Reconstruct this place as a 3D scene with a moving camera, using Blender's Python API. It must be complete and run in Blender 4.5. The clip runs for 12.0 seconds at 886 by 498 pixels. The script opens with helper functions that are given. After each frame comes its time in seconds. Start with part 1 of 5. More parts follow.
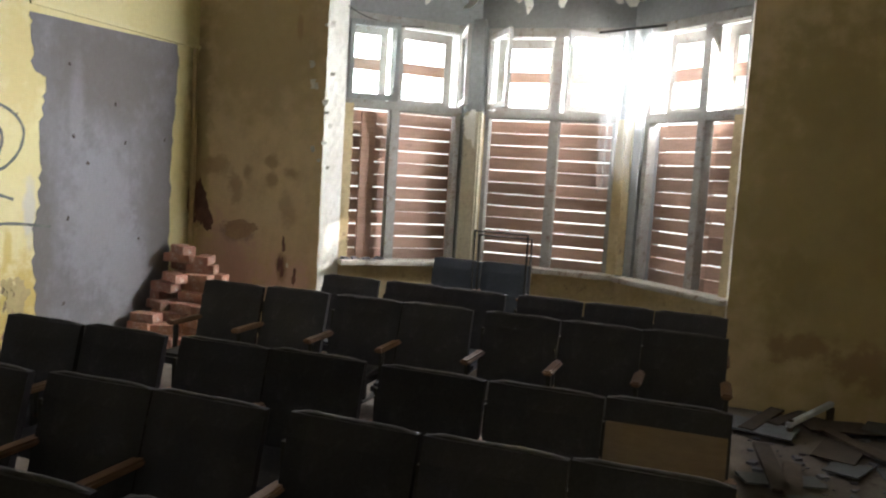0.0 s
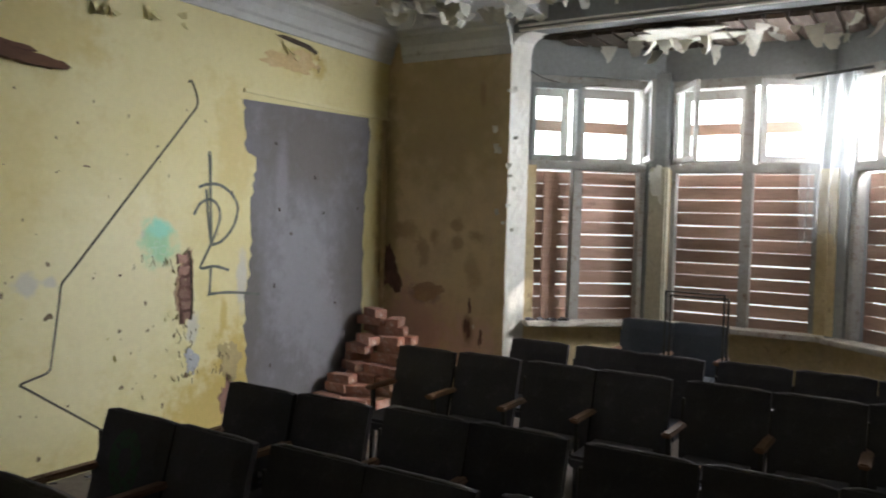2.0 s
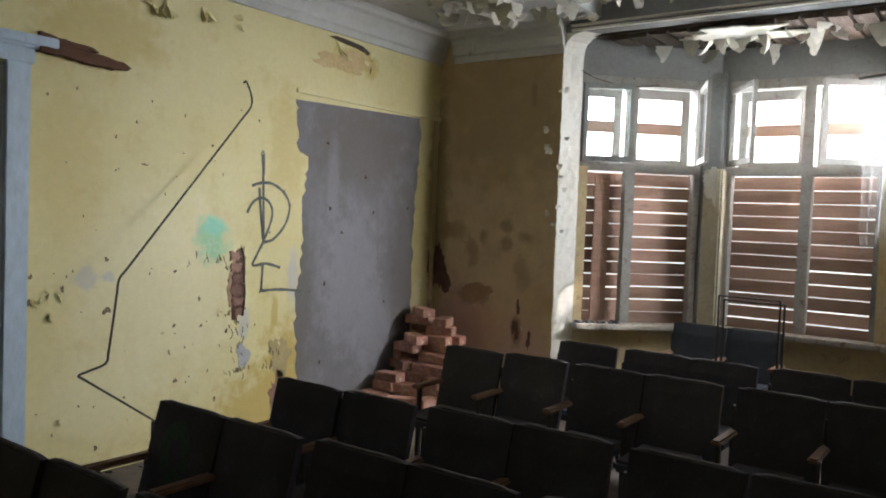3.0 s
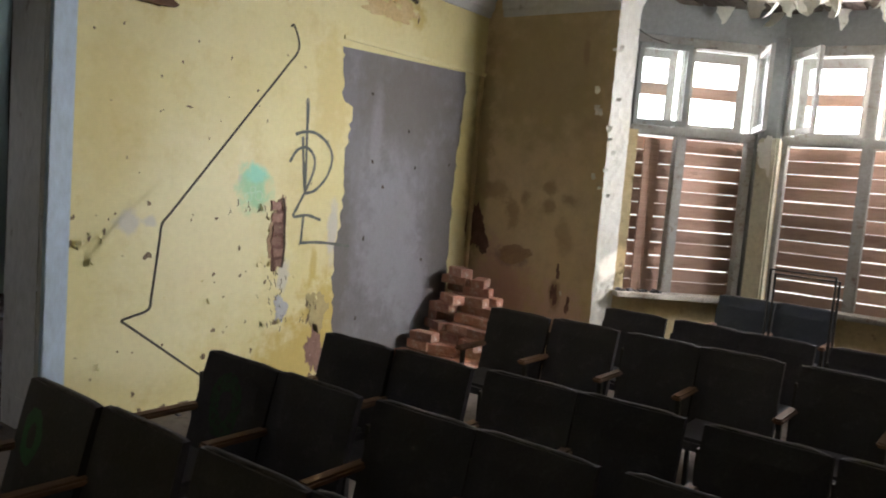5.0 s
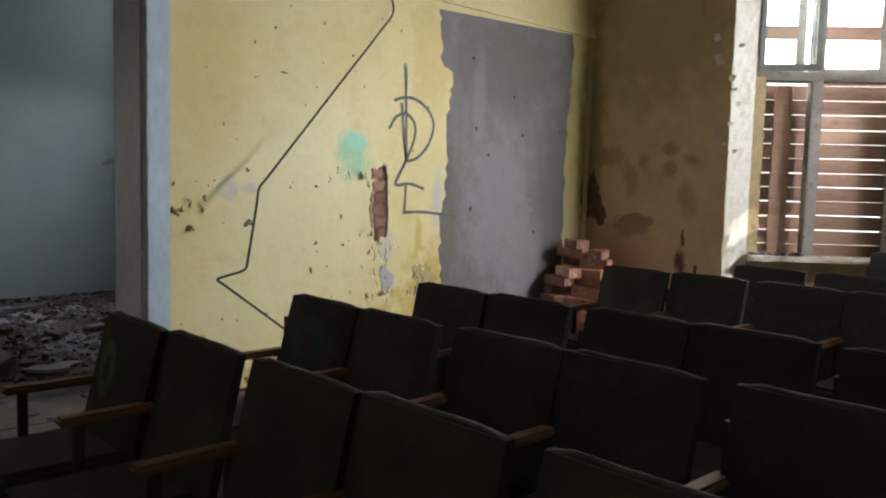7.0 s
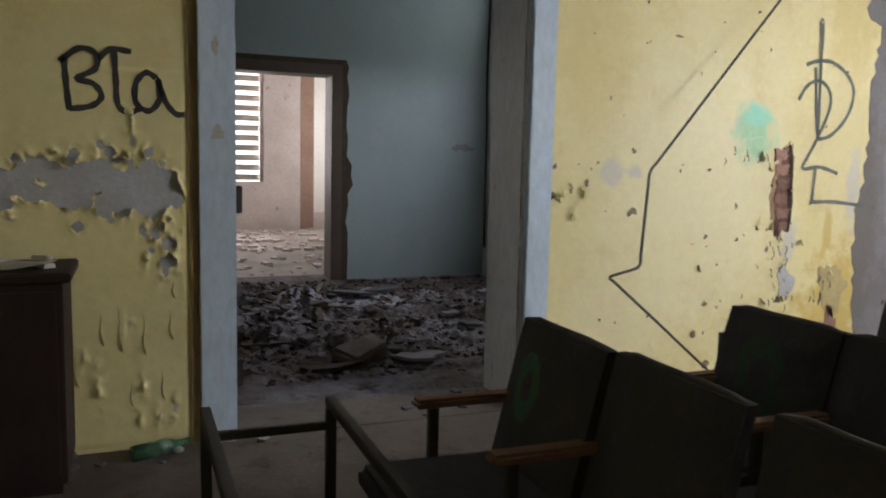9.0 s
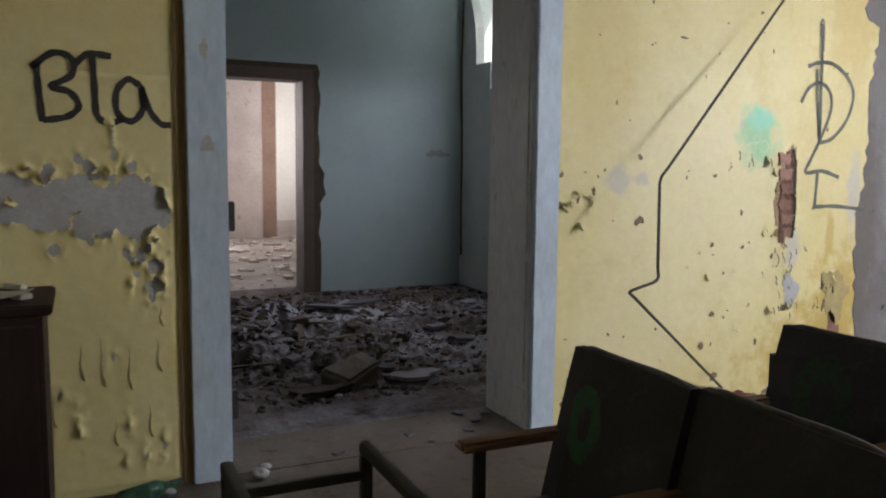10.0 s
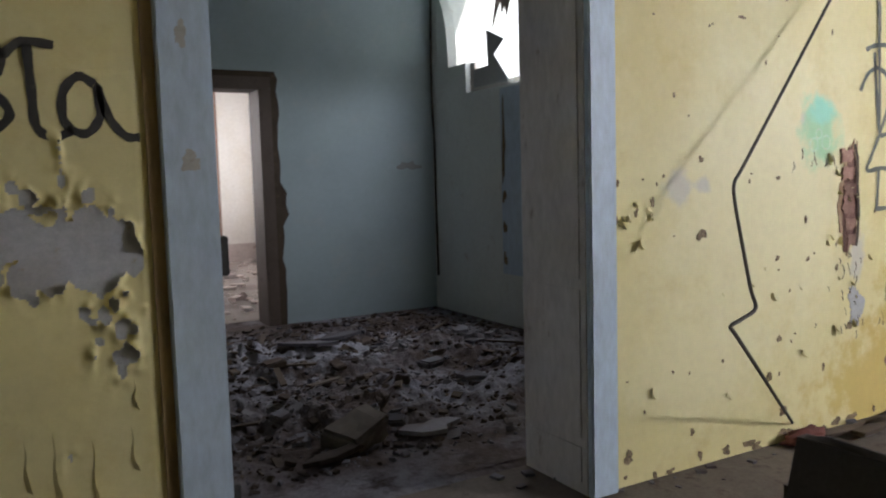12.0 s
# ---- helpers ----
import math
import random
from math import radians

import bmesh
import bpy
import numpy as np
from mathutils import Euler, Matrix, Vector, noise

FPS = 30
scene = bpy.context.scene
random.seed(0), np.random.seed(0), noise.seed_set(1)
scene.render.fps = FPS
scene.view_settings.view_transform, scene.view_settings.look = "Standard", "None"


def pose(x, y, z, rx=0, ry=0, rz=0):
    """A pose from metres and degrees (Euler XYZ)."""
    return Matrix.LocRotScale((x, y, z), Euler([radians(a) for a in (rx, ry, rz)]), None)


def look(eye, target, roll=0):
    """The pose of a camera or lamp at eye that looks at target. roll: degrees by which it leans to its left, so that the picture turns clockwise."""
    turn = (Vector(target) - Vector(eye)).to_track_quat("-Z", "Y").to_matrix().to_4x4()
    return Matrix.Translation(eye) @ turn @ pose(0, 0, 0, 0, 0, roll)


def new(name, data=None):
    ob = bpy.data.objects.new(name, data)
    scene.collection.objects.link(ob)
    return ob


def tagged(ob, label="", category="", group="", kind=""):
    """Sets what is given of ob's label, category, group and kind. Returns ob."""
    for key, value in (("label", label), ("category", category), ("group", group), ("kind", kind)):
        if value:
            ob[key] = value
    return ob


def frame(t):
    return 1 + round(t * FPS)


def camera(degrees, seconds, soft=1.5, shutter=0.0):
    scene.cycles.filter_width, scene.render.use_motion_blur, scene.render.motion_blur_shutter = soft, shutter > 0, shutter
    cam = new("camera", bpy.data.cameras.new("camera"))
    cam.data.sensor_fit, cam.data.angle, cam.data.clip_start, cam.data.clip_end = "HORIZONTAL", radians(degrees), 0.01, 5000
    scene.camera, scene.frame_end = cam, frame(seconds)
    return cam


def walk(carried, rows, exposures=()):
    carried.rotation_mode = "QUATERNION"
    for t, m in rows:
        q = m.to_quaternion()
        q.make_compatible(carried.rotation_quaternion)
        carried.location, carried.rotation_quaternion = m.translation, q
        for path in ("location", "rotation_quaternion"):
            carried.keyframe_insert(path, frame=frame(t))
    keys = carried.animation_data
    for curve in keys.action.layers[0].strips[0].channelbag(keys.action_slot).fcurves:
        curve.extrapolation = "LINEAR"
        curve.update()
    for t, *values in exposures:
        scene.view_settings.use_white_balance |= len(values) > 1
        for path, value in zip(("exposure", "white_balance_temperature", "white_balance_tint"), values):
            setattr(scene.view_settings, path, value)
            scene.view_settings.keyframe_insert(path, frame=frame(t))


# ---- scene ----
cam = camera(58.8, 12.0, soft=1.9, shutter=0.5)
PATH = [
    (0, (-2.238, -4.642, 1.599), (-0.357, -3.988, 1.411), 3.5),
    (0.5, (-2.224, -4.593, 1.617), (-0.37, -3.884, 1.374), 2.8),
    (1, (-2.204, -4.473, 1.653), (-0.325, -3.814, 1.466), 2.9),
    (1.5, (-2.249, -4.492, 1.688), (-0.445, -3.639, 1.567), 1.0),
    (2, (-2.27, -4.53, 1.693), (-0.573, -3.476, 1.612), 1.6),
    (2.5, (-2.277, -4.55, 1.691), (-0.63, -3.418, 1.613), 2.2),
    (3, (-2.257, -4.553, 1.692), (-0.633, -3.389, 1.608), 2.2),
    (3.2, (-2.246, -4.54, 1.678), (-0.62, -3.378, 1.593), 2.7),
    (5, (-2.248, -4.282, 1.649), (-0.649, -3.095, 1.465), 4.7),
    (5.5, (-2.27, -4.209, 1.614), (-0.721, -2.96, 1.407), 5.3),
    (6, (-2.157, -4.167, 1.431), (-0.684, -2.829, 1.235), 4.0),
    (6.5, (-2.0, -4.263, 1.302), (-0.613, -2.831, 1.142), 0.6),
    (7, (-1.934, -4.289, 1.297), (-0.559, -2.846, 1.128), 1.5),
    (7.5, (-1.927, -4.114, 1.26), (-0.802, -2.471, 1.081), 0.9),
    (9.5, (-2.002, -3.357, 1.258), (-1.279, -1.505, 1.038), 1.4),
    (9.9, (-2.072, -3.237, 1.283), (-1.257, -1.423, 1.072), 0.9),
    (10, (-2.082, -3.21, 1.284), (-1.245, -1.405, 1.075), 0.6),
    (10.5, (-2.079, -3.01, 1.286), (-1.188, -1.232, 1.071), -0.8),
    (11, (-2.036, -2.794, 1.295), (-1.15, -1.012, 1.091), -1.5),
    (11.5, (-2.062, -2.561, 1.282), (-1.175, -0.779, 1.085), -0.6),
    (12, (-2.118, -2.381, 1.292), (-1.137, -0.647, 1.112), -1.6),
]
walk(cam, [(t, look(eye, target, roll)) for t, eye, target, roll in PATH],
     [(0.0, 0.20, 6550, 13), (0.5, 0.38, 6550, 13), (1.0, -0.08, 6450, 13), (2.0, -0.34, 6400, 13), (3.0, -0.30, 6450, 13), (5.0, -0.12, 6700, 15), (6.0, 0.05, 6700, 15),
      (7.5, -0.16, 6750, 14), (9.5, 0.12, 6650, 16), (12.0, 0.02, 6500, 17)])

# ---------------------------------------------------------------- light
world = bpy.data.worlds.new("world")
scene.world = world
world.use_nodes = True
wn = world.node_tree
sky = wn.nodes.new("ShaderNodeTexSky")
sky.sky_type, sky.sun_disc = "NISHITA", False
sky.sun_elevation, sky.sun_rotation = radians(29.2), radians(167.7)
wn.links.new(sky.outputs[0], wn.nodes["Background"].inputs[0])
wn.nodes["Background"].inputs[1].default_value = 0.15
scene.view_settings.exposure = 0.0


def area_lamp(name, eye, target, w, h, power, colour=(1, 1, 1), spread=180):
    """Stands in for the sky's light in a window's opening."""
    d = bpy.data.lights.new(name, "AREA")
    d.shape, d.size, d.size_y, d.energy, d.color = "RECTANGLE", w, h, power, colour
    d.spread = radians(spread)
    ob = new(name, d)
    ob.matrix_world = look(eye, target)
    return ob


sun_data = bpy.data.lights.new("sun", "SUN")
sun_data.energy, sun_data.angle, sun_data.color = 5.0, radians(0.5), (1.0, 0.95, 0.87)
sun_ob = new("sun", sun_data)
sun_ob.matrix_world = look((4.9, -7.0, 4.3), (4.9 - 0.21, -7.0 + 0.96, 4.3 - 0.55))
SKYCOL = (0.92, 0.96, 1.0)
area_lamp("window_light", (5.28, -4.86, 2.98), (1.45, 0.0, 1.75), 0.60, 0.50, 70, SKYCOL, 66)
area_lamp("window_light", (4.72, -4.52, 2.58), (3.9, -1.1, 0.6), 0.8, 0.6, 120, SKYCOL, 130)
area_lamp("window_light", (5.35, -3.06, 2.62), (1.0, -1.6, 0.9), 1.2, 0.65, 165, SKYCOL)
area_lamp("window_light", (4.95, -1.50, 2.62), (3.0, -3.6, 1.2), 1.1, 0.65, 115, SKYCOL)
area_lamp("window_light", (2.10, 2.95, 2.62), (0.9, 2.9, 0.0), 0.95, 0.85, 52, (0.90, 0.96, 1.0), 130)
# lamp added in an unseen side opening to brighten the end room's whitewash
area_lamp("window_light", (1.88, 9.55, 1.85), (1.1, 10.7, 1.5), 0.9, 1.7, 16, (0.97, 0.98, 1.0))
area_lamp("window_light", (-0.8, 10.98, 1.85), (-0.3, 6.0, 0.6), 1.9, 1.8, 350, (1.0, 0.97, 0.95))


# ---------------------------------------------------------------- materials
def nodes_of(name):
    m = bpy.data.materials.new(name)
    m.use_nodes = True
    t = m.node_tree
    return m, t, t.nodes["Principled BSDF"]


def n_noise(t, scale, detail=4.0, rough=0.6, vec=None, stretch=None):
    n = t.nodes.new("ShaderNodeTexNoise")
    n.inputs["Scale"].default_value, n.inputs["Detail"].default_value, n.inputs["Roughness"].default_value = scale, detail, rough
    c = vec
    if c is None:
        c = t.nodes.new("ShaderNodeTexCoord").outputs["Object"]
    if stretch:
        mp = t.nodes.new("ShaderNodeMapping")
        mp.inputs["Scale"].default_value = stretch
        t.links.new(c, mp.inputs["Vector"])
        c = mp.outputs["Vector"]
    t.links.new(c, n.inputs["Vector"])
    return n.outputs["Fac"]


def n_ramp(t, fac, lo, hi):
    r = t.nodes.new("ShaderNodeMapRange")
    r.inputs["From Min"].default_value, r.inputs["From Max"].default_value = lo, hi
    t.links.new(fac, r.inputs["Value"])
    return r.outputs["Result"]


def n_mix(t, fac, a, b, mode="MIX"):
    n = t.nodes.new("ShaderNodeMix")
    n.data_type, n.blend_type = "RGBA", mode
    if isinstance(fac, float):
        n.inputs[0].default_value = fac
    else:
        t.links.new(fac, n.inputs[0])
    for i, v in ((6, a), (7, b)):
        if isinstance(v, tuple):
            n.inputs[i].default_value = (*v, 1)
        else:
            t.links.new(v, n.inputs[i])
    return n.outputs[2]


def n_bump(t, p, height, strength, dist=0.01):
    b = t.nodes.new("ShaderNodeBump")
    b.inputs["Strength"].default_value, b.inputs["Distance"].default_value = strength, dist
    t.links.new(height, b.inputs["Height"])
    t.links.new(b.outputs[0], p.inputs["Normal"])


def surface(name, base, second, third, big=1.3, fine=30.0, rough=0.8, lo=0.45, hi=0.65, lo3=0.6, hi3=0.72, bump=0.25, dist=0.01,
            metal=0.0, stretch=None, vary=0.0, rough_var=0.1, spec=0.5, contrast=1.0, marks=()):
    """A worn surface: base colour, broad stains of the second, smaller spots of the third, fine grain. marks:
    soft-edged patches, each a centre, half sizes, colour, strength and raggedness.
    """
    m, t, p = nodes_of(name)
    a = n_noise(t, big, 5, 0.62, stretch=stretch)
    b = n_noise(t, big * 4.3, 6, 0.7, stretch=stretch)
    g = n_noise(t, fine, 5, 0.7, stretch=stretch)
    c = n_mix(t, n_ramp(t, a, lo, hi), base, second)
    c = n_mix(t, n_ramp(t, b, lo3, hi3), c, third)
    if marks:
        pos = t.nodes.new("ShaderNodeNewGeometry").outputs["Position"]
        ragged = n_noise(t, 7.0, 5, 0.62, pos)
        shift = t.nodes.new("ShaderNodeMath")
        shift.operation = "SUBTRACT"
        shift.inputs[1].default_value = 0.5
        t.links.new(ragged, shift.inputs[0])
    for centre, size, col, strength, wild in marks:
        mp = t.nodes.new("ShaderNodeMapping")
        mp.vector_type = "TEXTURE"
        mp.inputs["Location"].default_value, mp.inputs["Scale"].default_value = centre, size
        t.links.new(pos, mp.inputs["Vector"])
        ln = t.nodes.new("ShaderNodeVectorMath")
        ln.operation = "LENGTH"
        t.links.new(mp.outputs["Vector"], ln.inputs[0])
        ad = t.nodes.new("ShaderNodeMath")
        ad.operation = "MULTIPLY_ADD"
        ad.inputs[1].default_value = -wild
        t.links.new(shift.outputs[0], ad.inputs[0])
        t.links.new(ln.outputs["Value"], ad.inputs[2])
        mr = t.nodes.new("ShaderNodeMapRange")
        mr.interpolation_type = "SMOOTHSTEP"
        for k_, v_ in (("From Min", 1.0), ("From Max", 0.35), ("To Min", 0.0), ("To Max", strength)):
            mr.inputs[k_].default_value = v_
        t.links.new(ad.outputs[0], mr.inputs["Value"])
        c = n_mix(t, mr.outputs["Result"], c, col)
    grain = t.nodes.new("ShaderNodeMapRange")
    grain.inputs["From Min"].default_value, grain.inputs["From Max"].default_value = 0.25, 0.75
    grain.inputs["To Min"].default_value, grain.inputs["To Max"].default_value = 1 - 0.18 * contrast, 1 + 0.12 * contrast
    t.links.new(g, grain.inputs["Value"])
    hsv = t.nodes.new("ShaderNodeHueSaturation")
    t.links.new(c, hsv.inputs["Color"])
    if vary:
        oi = t.nodes.new("ShaderNodeObjectInfo")
        vr = t.nodes.new("ShaderNodeMapRange")
        vr.inputs["To Min"].default_value, vr.inputs["To Max"].default_value = 1 - vary, 1 + vary
        t.links.new(oi.outputs["Random"], vr.inputs["Value"])
        mu = t.nodes.new("ShaderNodeMath")
        mu.operation = "MULTIPLY"
        t.links.new(grain.outputs[0], mu.inputs[0])
        t.links.new(vr.outputs[0], mu.inputs[1])
        t.links.new(mu.outputs[0], hsv.inputs["Value"])
    else:
        t.links.new(grain.outputs[0], hsv.inputs["Value"])
    t.links.new(hsv.outputs[0], p.inputs["Base Color"])
    rr = t.nodes.new("ShaderNodeMapRange")
    rr.inputs["To Min"].default_value, rr.inputs["To Max"].default_value = rough - rough_var, min(1.0, rough + rough_var)
    t.links.new(b, rr.inputs["Value"])
    t.links.new(rr.outputs[0], p.inputs["Roughness"])
    p.inputs["Metallic"].default_value = metal
    p.inputs["Specular IOR Level"].default_value = spec
    add = t.nodes.new("ShaderNodeMath")
    add.operation = "MULTIPLY_ADD"
    add.inputs[1].default_value = 0.35
    t.links.new(g, add.inputs[0])
    t.links.new(b, add.inputs[2])
    n_bump(t, p, add.outputs[0], bump, dist)
    return m


M_YELLOW = surface("yellow_paint", (0.69, 0.605, 0.285), (0.735, 0.67, 0.395), (0.61, 0.50, 0.215), 0.75, 22, 0.62, 0.36, 0.64, 0.53, 0.78, 0.16, 0.01, contrast=0.35)
M_OCHRE = surface("ochre_paint", (0.46, 0.37, 0.17), (0.38, 0.30, 0.14), (0.28, 0.21, 0.11), 2.0, 30, 0.75)
OCHRE_RUN, PALE_RUB, GREY_RUB, DULL_BROWN, DAMP_RUN = (0.56, 0.42, 0.12), (0.76, 0.70, 0.43), (0.54, 0.52, 0.47), (0.36, 0.28, 0.14), (0.34, 0.22, 0.13)
MINT, TURQUOISE = (0.37, 0.63, 0.36), (0.30, 0.68, 0.51)
NORTH_MARKS = [((x, 0, z), (rx, 5, rz), col, a, w) for x, z, rx, rz, col, a, w in (
    (0.95, 1.10, 0.9, 0.9, PALE_RUB, 0.75, 1.2), (0.5, 0.45, 0.6, 0.4, PALE_RUB, 0.6, 1.2), (2.02, 0.52, 0.32, 0.46, OCHRE_RUN, 0.95, 2.4), (1.80, 0.18, 0.60, 0.42, OCHRE_RUN, 0.9, 2.4),
    (1.98, 2.2, 0.28, 0.55, OCHRE_RUN, 0.5, 2.0), (0.45, 2.75, 0.55, 0.32, OCHRE_RUN, 0.5, 2.0), (0.25, 1.9, 0.35, 0.7, OCHRE_RUN, 0.3, 1.5), (1.90, 0.90, 0.05, 0.17, OCHRE_RUN, 0.8, 1.5),
    (2.75, 2.95, 0.42, 0.13, OCHRE_RUN, 0.8, 2.2), (2.08, 1.15, 0.07, 0.32, GREY_RUB, 0.8, 1.5),
    (0.37, 1.22, 0.10, 0.09, GREY_RUB, 0.75, 2.2), (0.52, 1.235, 0.06, 0.05, GREY_RUB, 0.75, 2.2), (1.60, 0.84, 0.08, 0.14, GREY_RUB, 0.8, 2.2), (1.18, 1.52, 0.04, 0.04, GREY_RUB, 0.6, 1.5),
    (1.30, 1.46, 0.19, 0.21, MINT, 1.0, 1.9), (1.315, 1.57, 0.12, 0.10, TURQUOISE, 1.0, 1.6),
    (3.90, 1.5, 0.14, 1.5, DULL_BROWN, 0.75, 1.5), (3.76, 0.6, 0.2, 0.8, PALE_RUB, 0.7, 1.2), (-2.0, 2.3, 0.9, 0.8, OCHRE_RUN, 0.3, 1.2))]
# besides stains: upper and south patches paint dimness, low reddish ones paint bounced light
EAST_MARKS = [((3.95, y, z), (5, ry, rz), col, a, w) for y, z, ry, rz, col, a, w in (
    (-0.05, 1.8, 0.14, 1.4, DULL_BROWN, 0.8, 2.0), (-0.7, 2.65, 1.0, 0.95, (0.40, 0.31, 0.17), 0.8, 1.2), (-5.7, 1.6, 1.6, 2.2, (0.42, 0.33, 0.17), 0.9, 1.0), (-0.36, 0.66, 0.42, 0.50, (0.58, 0.38, 0.30), 0.9, 2.2), (-0.95, 0.50, 0.36, 0.36, (0.66, 0.47, 0.37), 0.85, 2.2),
    (-0.48, 0.97, 0.22, 0.13, (0.30, 0.22, 0.17), 0.8, 1.6), (-0.25, 1.55, 0.20, 0.12, DAMP_RUN, 0.6, 2.4), (-0.56, 1.52, 0.08, 0.12, DAMP_RUN, 0.7, 2.0), (-0.46, 1.35, 0.09, 0.18, DAMP_RUN, 0.6, 2.2),
    (-0.80, 1.62, 0.12, 0.07, DAMP_RUN, 0.7, 2.0), (-0.82, 1.46, 0.08, 0.10, DAMP_RUN, 0.7, 2.0), (-1.02, 1.53, 0.12, 0.08, DAMP_RUN, 0.7, 2.0), (-0.98, 1.2, 0.12, 0.2, DAMP_RUN, 0.5, 2.0),
    (-0.96, 0.66, 0.07, 0.20, DAMP_RUN, 0.85, 1.8), (-1.05, 2.8, 0.04, 0.18, DAMP_RUN, 0.6, 1.5), (-5.3, 0.5, 0.28, 0.14, DAMP_RUN, 0.8, 2.5), (-5.75, 0.42, 0.3, 0.2, DAMP_RUN, 0.8, 2.5),
    (-5.2, 1.0, 0.3, 0.3, DULL_BROWN, 0.6, 2.0), (-5.9, 1.4, 0.5, 0.6, DULL_BROWN, 0.6, 2.0), (-5.3, 2.4, 0.5, 0.6, DULL_BROWN, 0.5, 2.0))]
CEMENT_MARKS = [((x, 0, z), (rx, 5, rz), col, a, w) for x, z, rx, rz, col, a, w in (
    (2.85, 2.25, 0.9, 0.55, (0.165, 0.147, 0.132), 0.8, 1.5), (3.48, 1.2, 0.30, 1.1, (0.16, 0.147, 0.137), 0.8, 1.5), (2.18, 0.9, 0.16, 1.2, (0.155, 0.14, 0.125), 0.8, 1.6), (2.75, 1.15, 0.5, 0.9, (0.29, 0.283, 0.305), 0.8, 1.4),
    (2.50, 1.9, 0.10, 0.6, (0.285, 0.277, 0.293), 0.6, 1.4), (3.05, 0.7, 0.35, 0.5, (0.295, 0.288, 0.31), 0.7, 1.6))]
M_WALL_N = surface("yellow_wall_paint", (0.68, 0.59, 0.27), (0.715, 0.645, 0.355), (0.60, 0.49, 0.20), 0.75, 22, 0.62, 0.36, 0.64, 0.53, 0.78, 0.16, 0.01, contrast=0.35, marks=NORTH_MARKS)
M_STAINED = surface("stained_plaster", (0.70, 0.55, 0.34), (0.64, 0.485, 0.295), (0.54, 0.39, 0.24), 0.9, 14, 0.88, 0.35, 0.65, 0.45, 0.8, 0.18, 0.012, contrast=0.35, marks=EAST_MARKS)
M_WHITE = surface("old_whitewash", (0.86, 0.84, 0.78), (0.80, 0.765, 0.67), (0.62, 0.55, 0.43), 1.6, 22, 0.85, 0.45, 0.75, 0.62, 0.78, 0.4, 0.02, contrast=0.5)
M_CEMENT = surface("cement_render", (0.225, 0.217, 0.226), (0.175, 0.163, 0.163), (0.27, 0.262, 0.275), 1.3, 40, 0.92, 0.35, 0.68, 0.48, 0.78, 0.35, 0.012, contrast=0.5, stretch=(1, 1, 0.6), marks=CEMENT_MARKS)
M_CEIL = surface("ceiling_whitewash", (0.62, 0.62, 0.61), (0.53, 0.53, 0.51), (0.36, 0.34, 0.30), 0.8, 20, 0.9, 0.45, 0.7, 0.6, 0.72, 0.3, 0.015, contrast=0.5)
M_BARE = surface("bare_plaster", (0.45, 0.455, 0.48), (0.41, 0.395, 0.39), (0.38, 0.32, 0.23), 2.5, 40, 0.95)
M_CASING = surface("blue_white_casing_paint", (0.50, 0.61, 0.73), (0.44, 0.53, 0.62), (0.42, 0.38, 0.35), 1.7, 30, 0.55, 0.4, 0.7, 0.66, 0.76, 0.2, 0.006, stretch=(1, 1, 0.35))
M_REVEAL = surface("grimy_reveal_paint", (0.68, 0.655, 0.66), (0.58, 0.545, 0.54), (0.34, 0.28, 0.26), 2.0, 30, 0.65, stretch=(1, 1, 0.4))
M_BLUE = surface("grey_blue_distemper", (0.40, 0.49, 0.53), (0.35, 0.43, 0.465), (0.44, 0.49, 0.50), 0.9, 25, 0.85, 0.4, 0.7, 0.55, 0.8, 0.1, 0.008, contrast=0.3)
M_PALEBLUE = surface("pale_blue_grey_distemper", (0.70, 0.74, 0.73), (0.63, 0.66, 0.65), (0.54, 0.53, 0.50), 1.1, 25, 0.88, contrast=0.4)
M_PINK = surface("pink_distemper", (0.68, 0.60, 0.56), (0.59, 0.51, 0.47), (0.34, 0.24, 0.19), 1.3, 25, 0.88)
M_RUST = surface("rusty_damp_streak", (0.36, 0.235, 0.175), (0.29, 0.18, 0.135), (0.46, 0.33, 0.26), 2.0, 30, 0.9)
M_FLOOR = surface("dusty_board_floor", (0.115, 0.095, 0.08), (0.155, 0.13, 0.11), (0.07, 0.055, 0.046), 1.8, 35, 0.9, 0.4, 0.65, 0.55, 0.7, 0.4, 0.02, spec=0.2)
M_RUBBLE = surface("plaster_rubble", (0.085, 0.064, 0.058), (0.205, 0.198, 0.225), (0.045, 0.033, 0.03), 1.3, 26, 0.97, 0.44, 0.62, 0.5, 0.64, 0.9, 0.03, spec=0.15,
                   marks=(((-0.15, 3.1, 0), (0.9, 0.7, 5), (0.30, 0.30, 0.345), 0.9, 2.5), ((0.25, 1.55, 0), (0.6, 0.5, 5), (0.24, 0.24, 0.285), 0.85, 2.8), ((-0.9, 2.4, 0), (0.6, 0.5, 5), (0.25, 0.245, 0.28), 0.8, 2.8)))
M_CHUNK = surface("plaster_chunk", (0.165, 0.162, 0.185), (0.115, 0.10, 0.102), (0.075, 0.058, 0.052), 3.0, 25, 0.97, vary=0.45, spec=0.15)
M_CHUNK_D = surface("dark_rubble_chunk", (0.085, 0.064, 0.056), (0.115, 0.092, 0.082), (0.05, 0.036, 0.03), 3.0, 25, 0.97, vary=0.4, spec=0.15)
M_BRICK = surface("red_brick", (0.50, 0.25, 0.18), (0.57, 0.36, 0.275), (0.74, 0.64, 0.55), 5.0, 60, 0.92, 0.4, 0.62, 0.56, 0.70, 0.6, 0.01, vary=0.4)
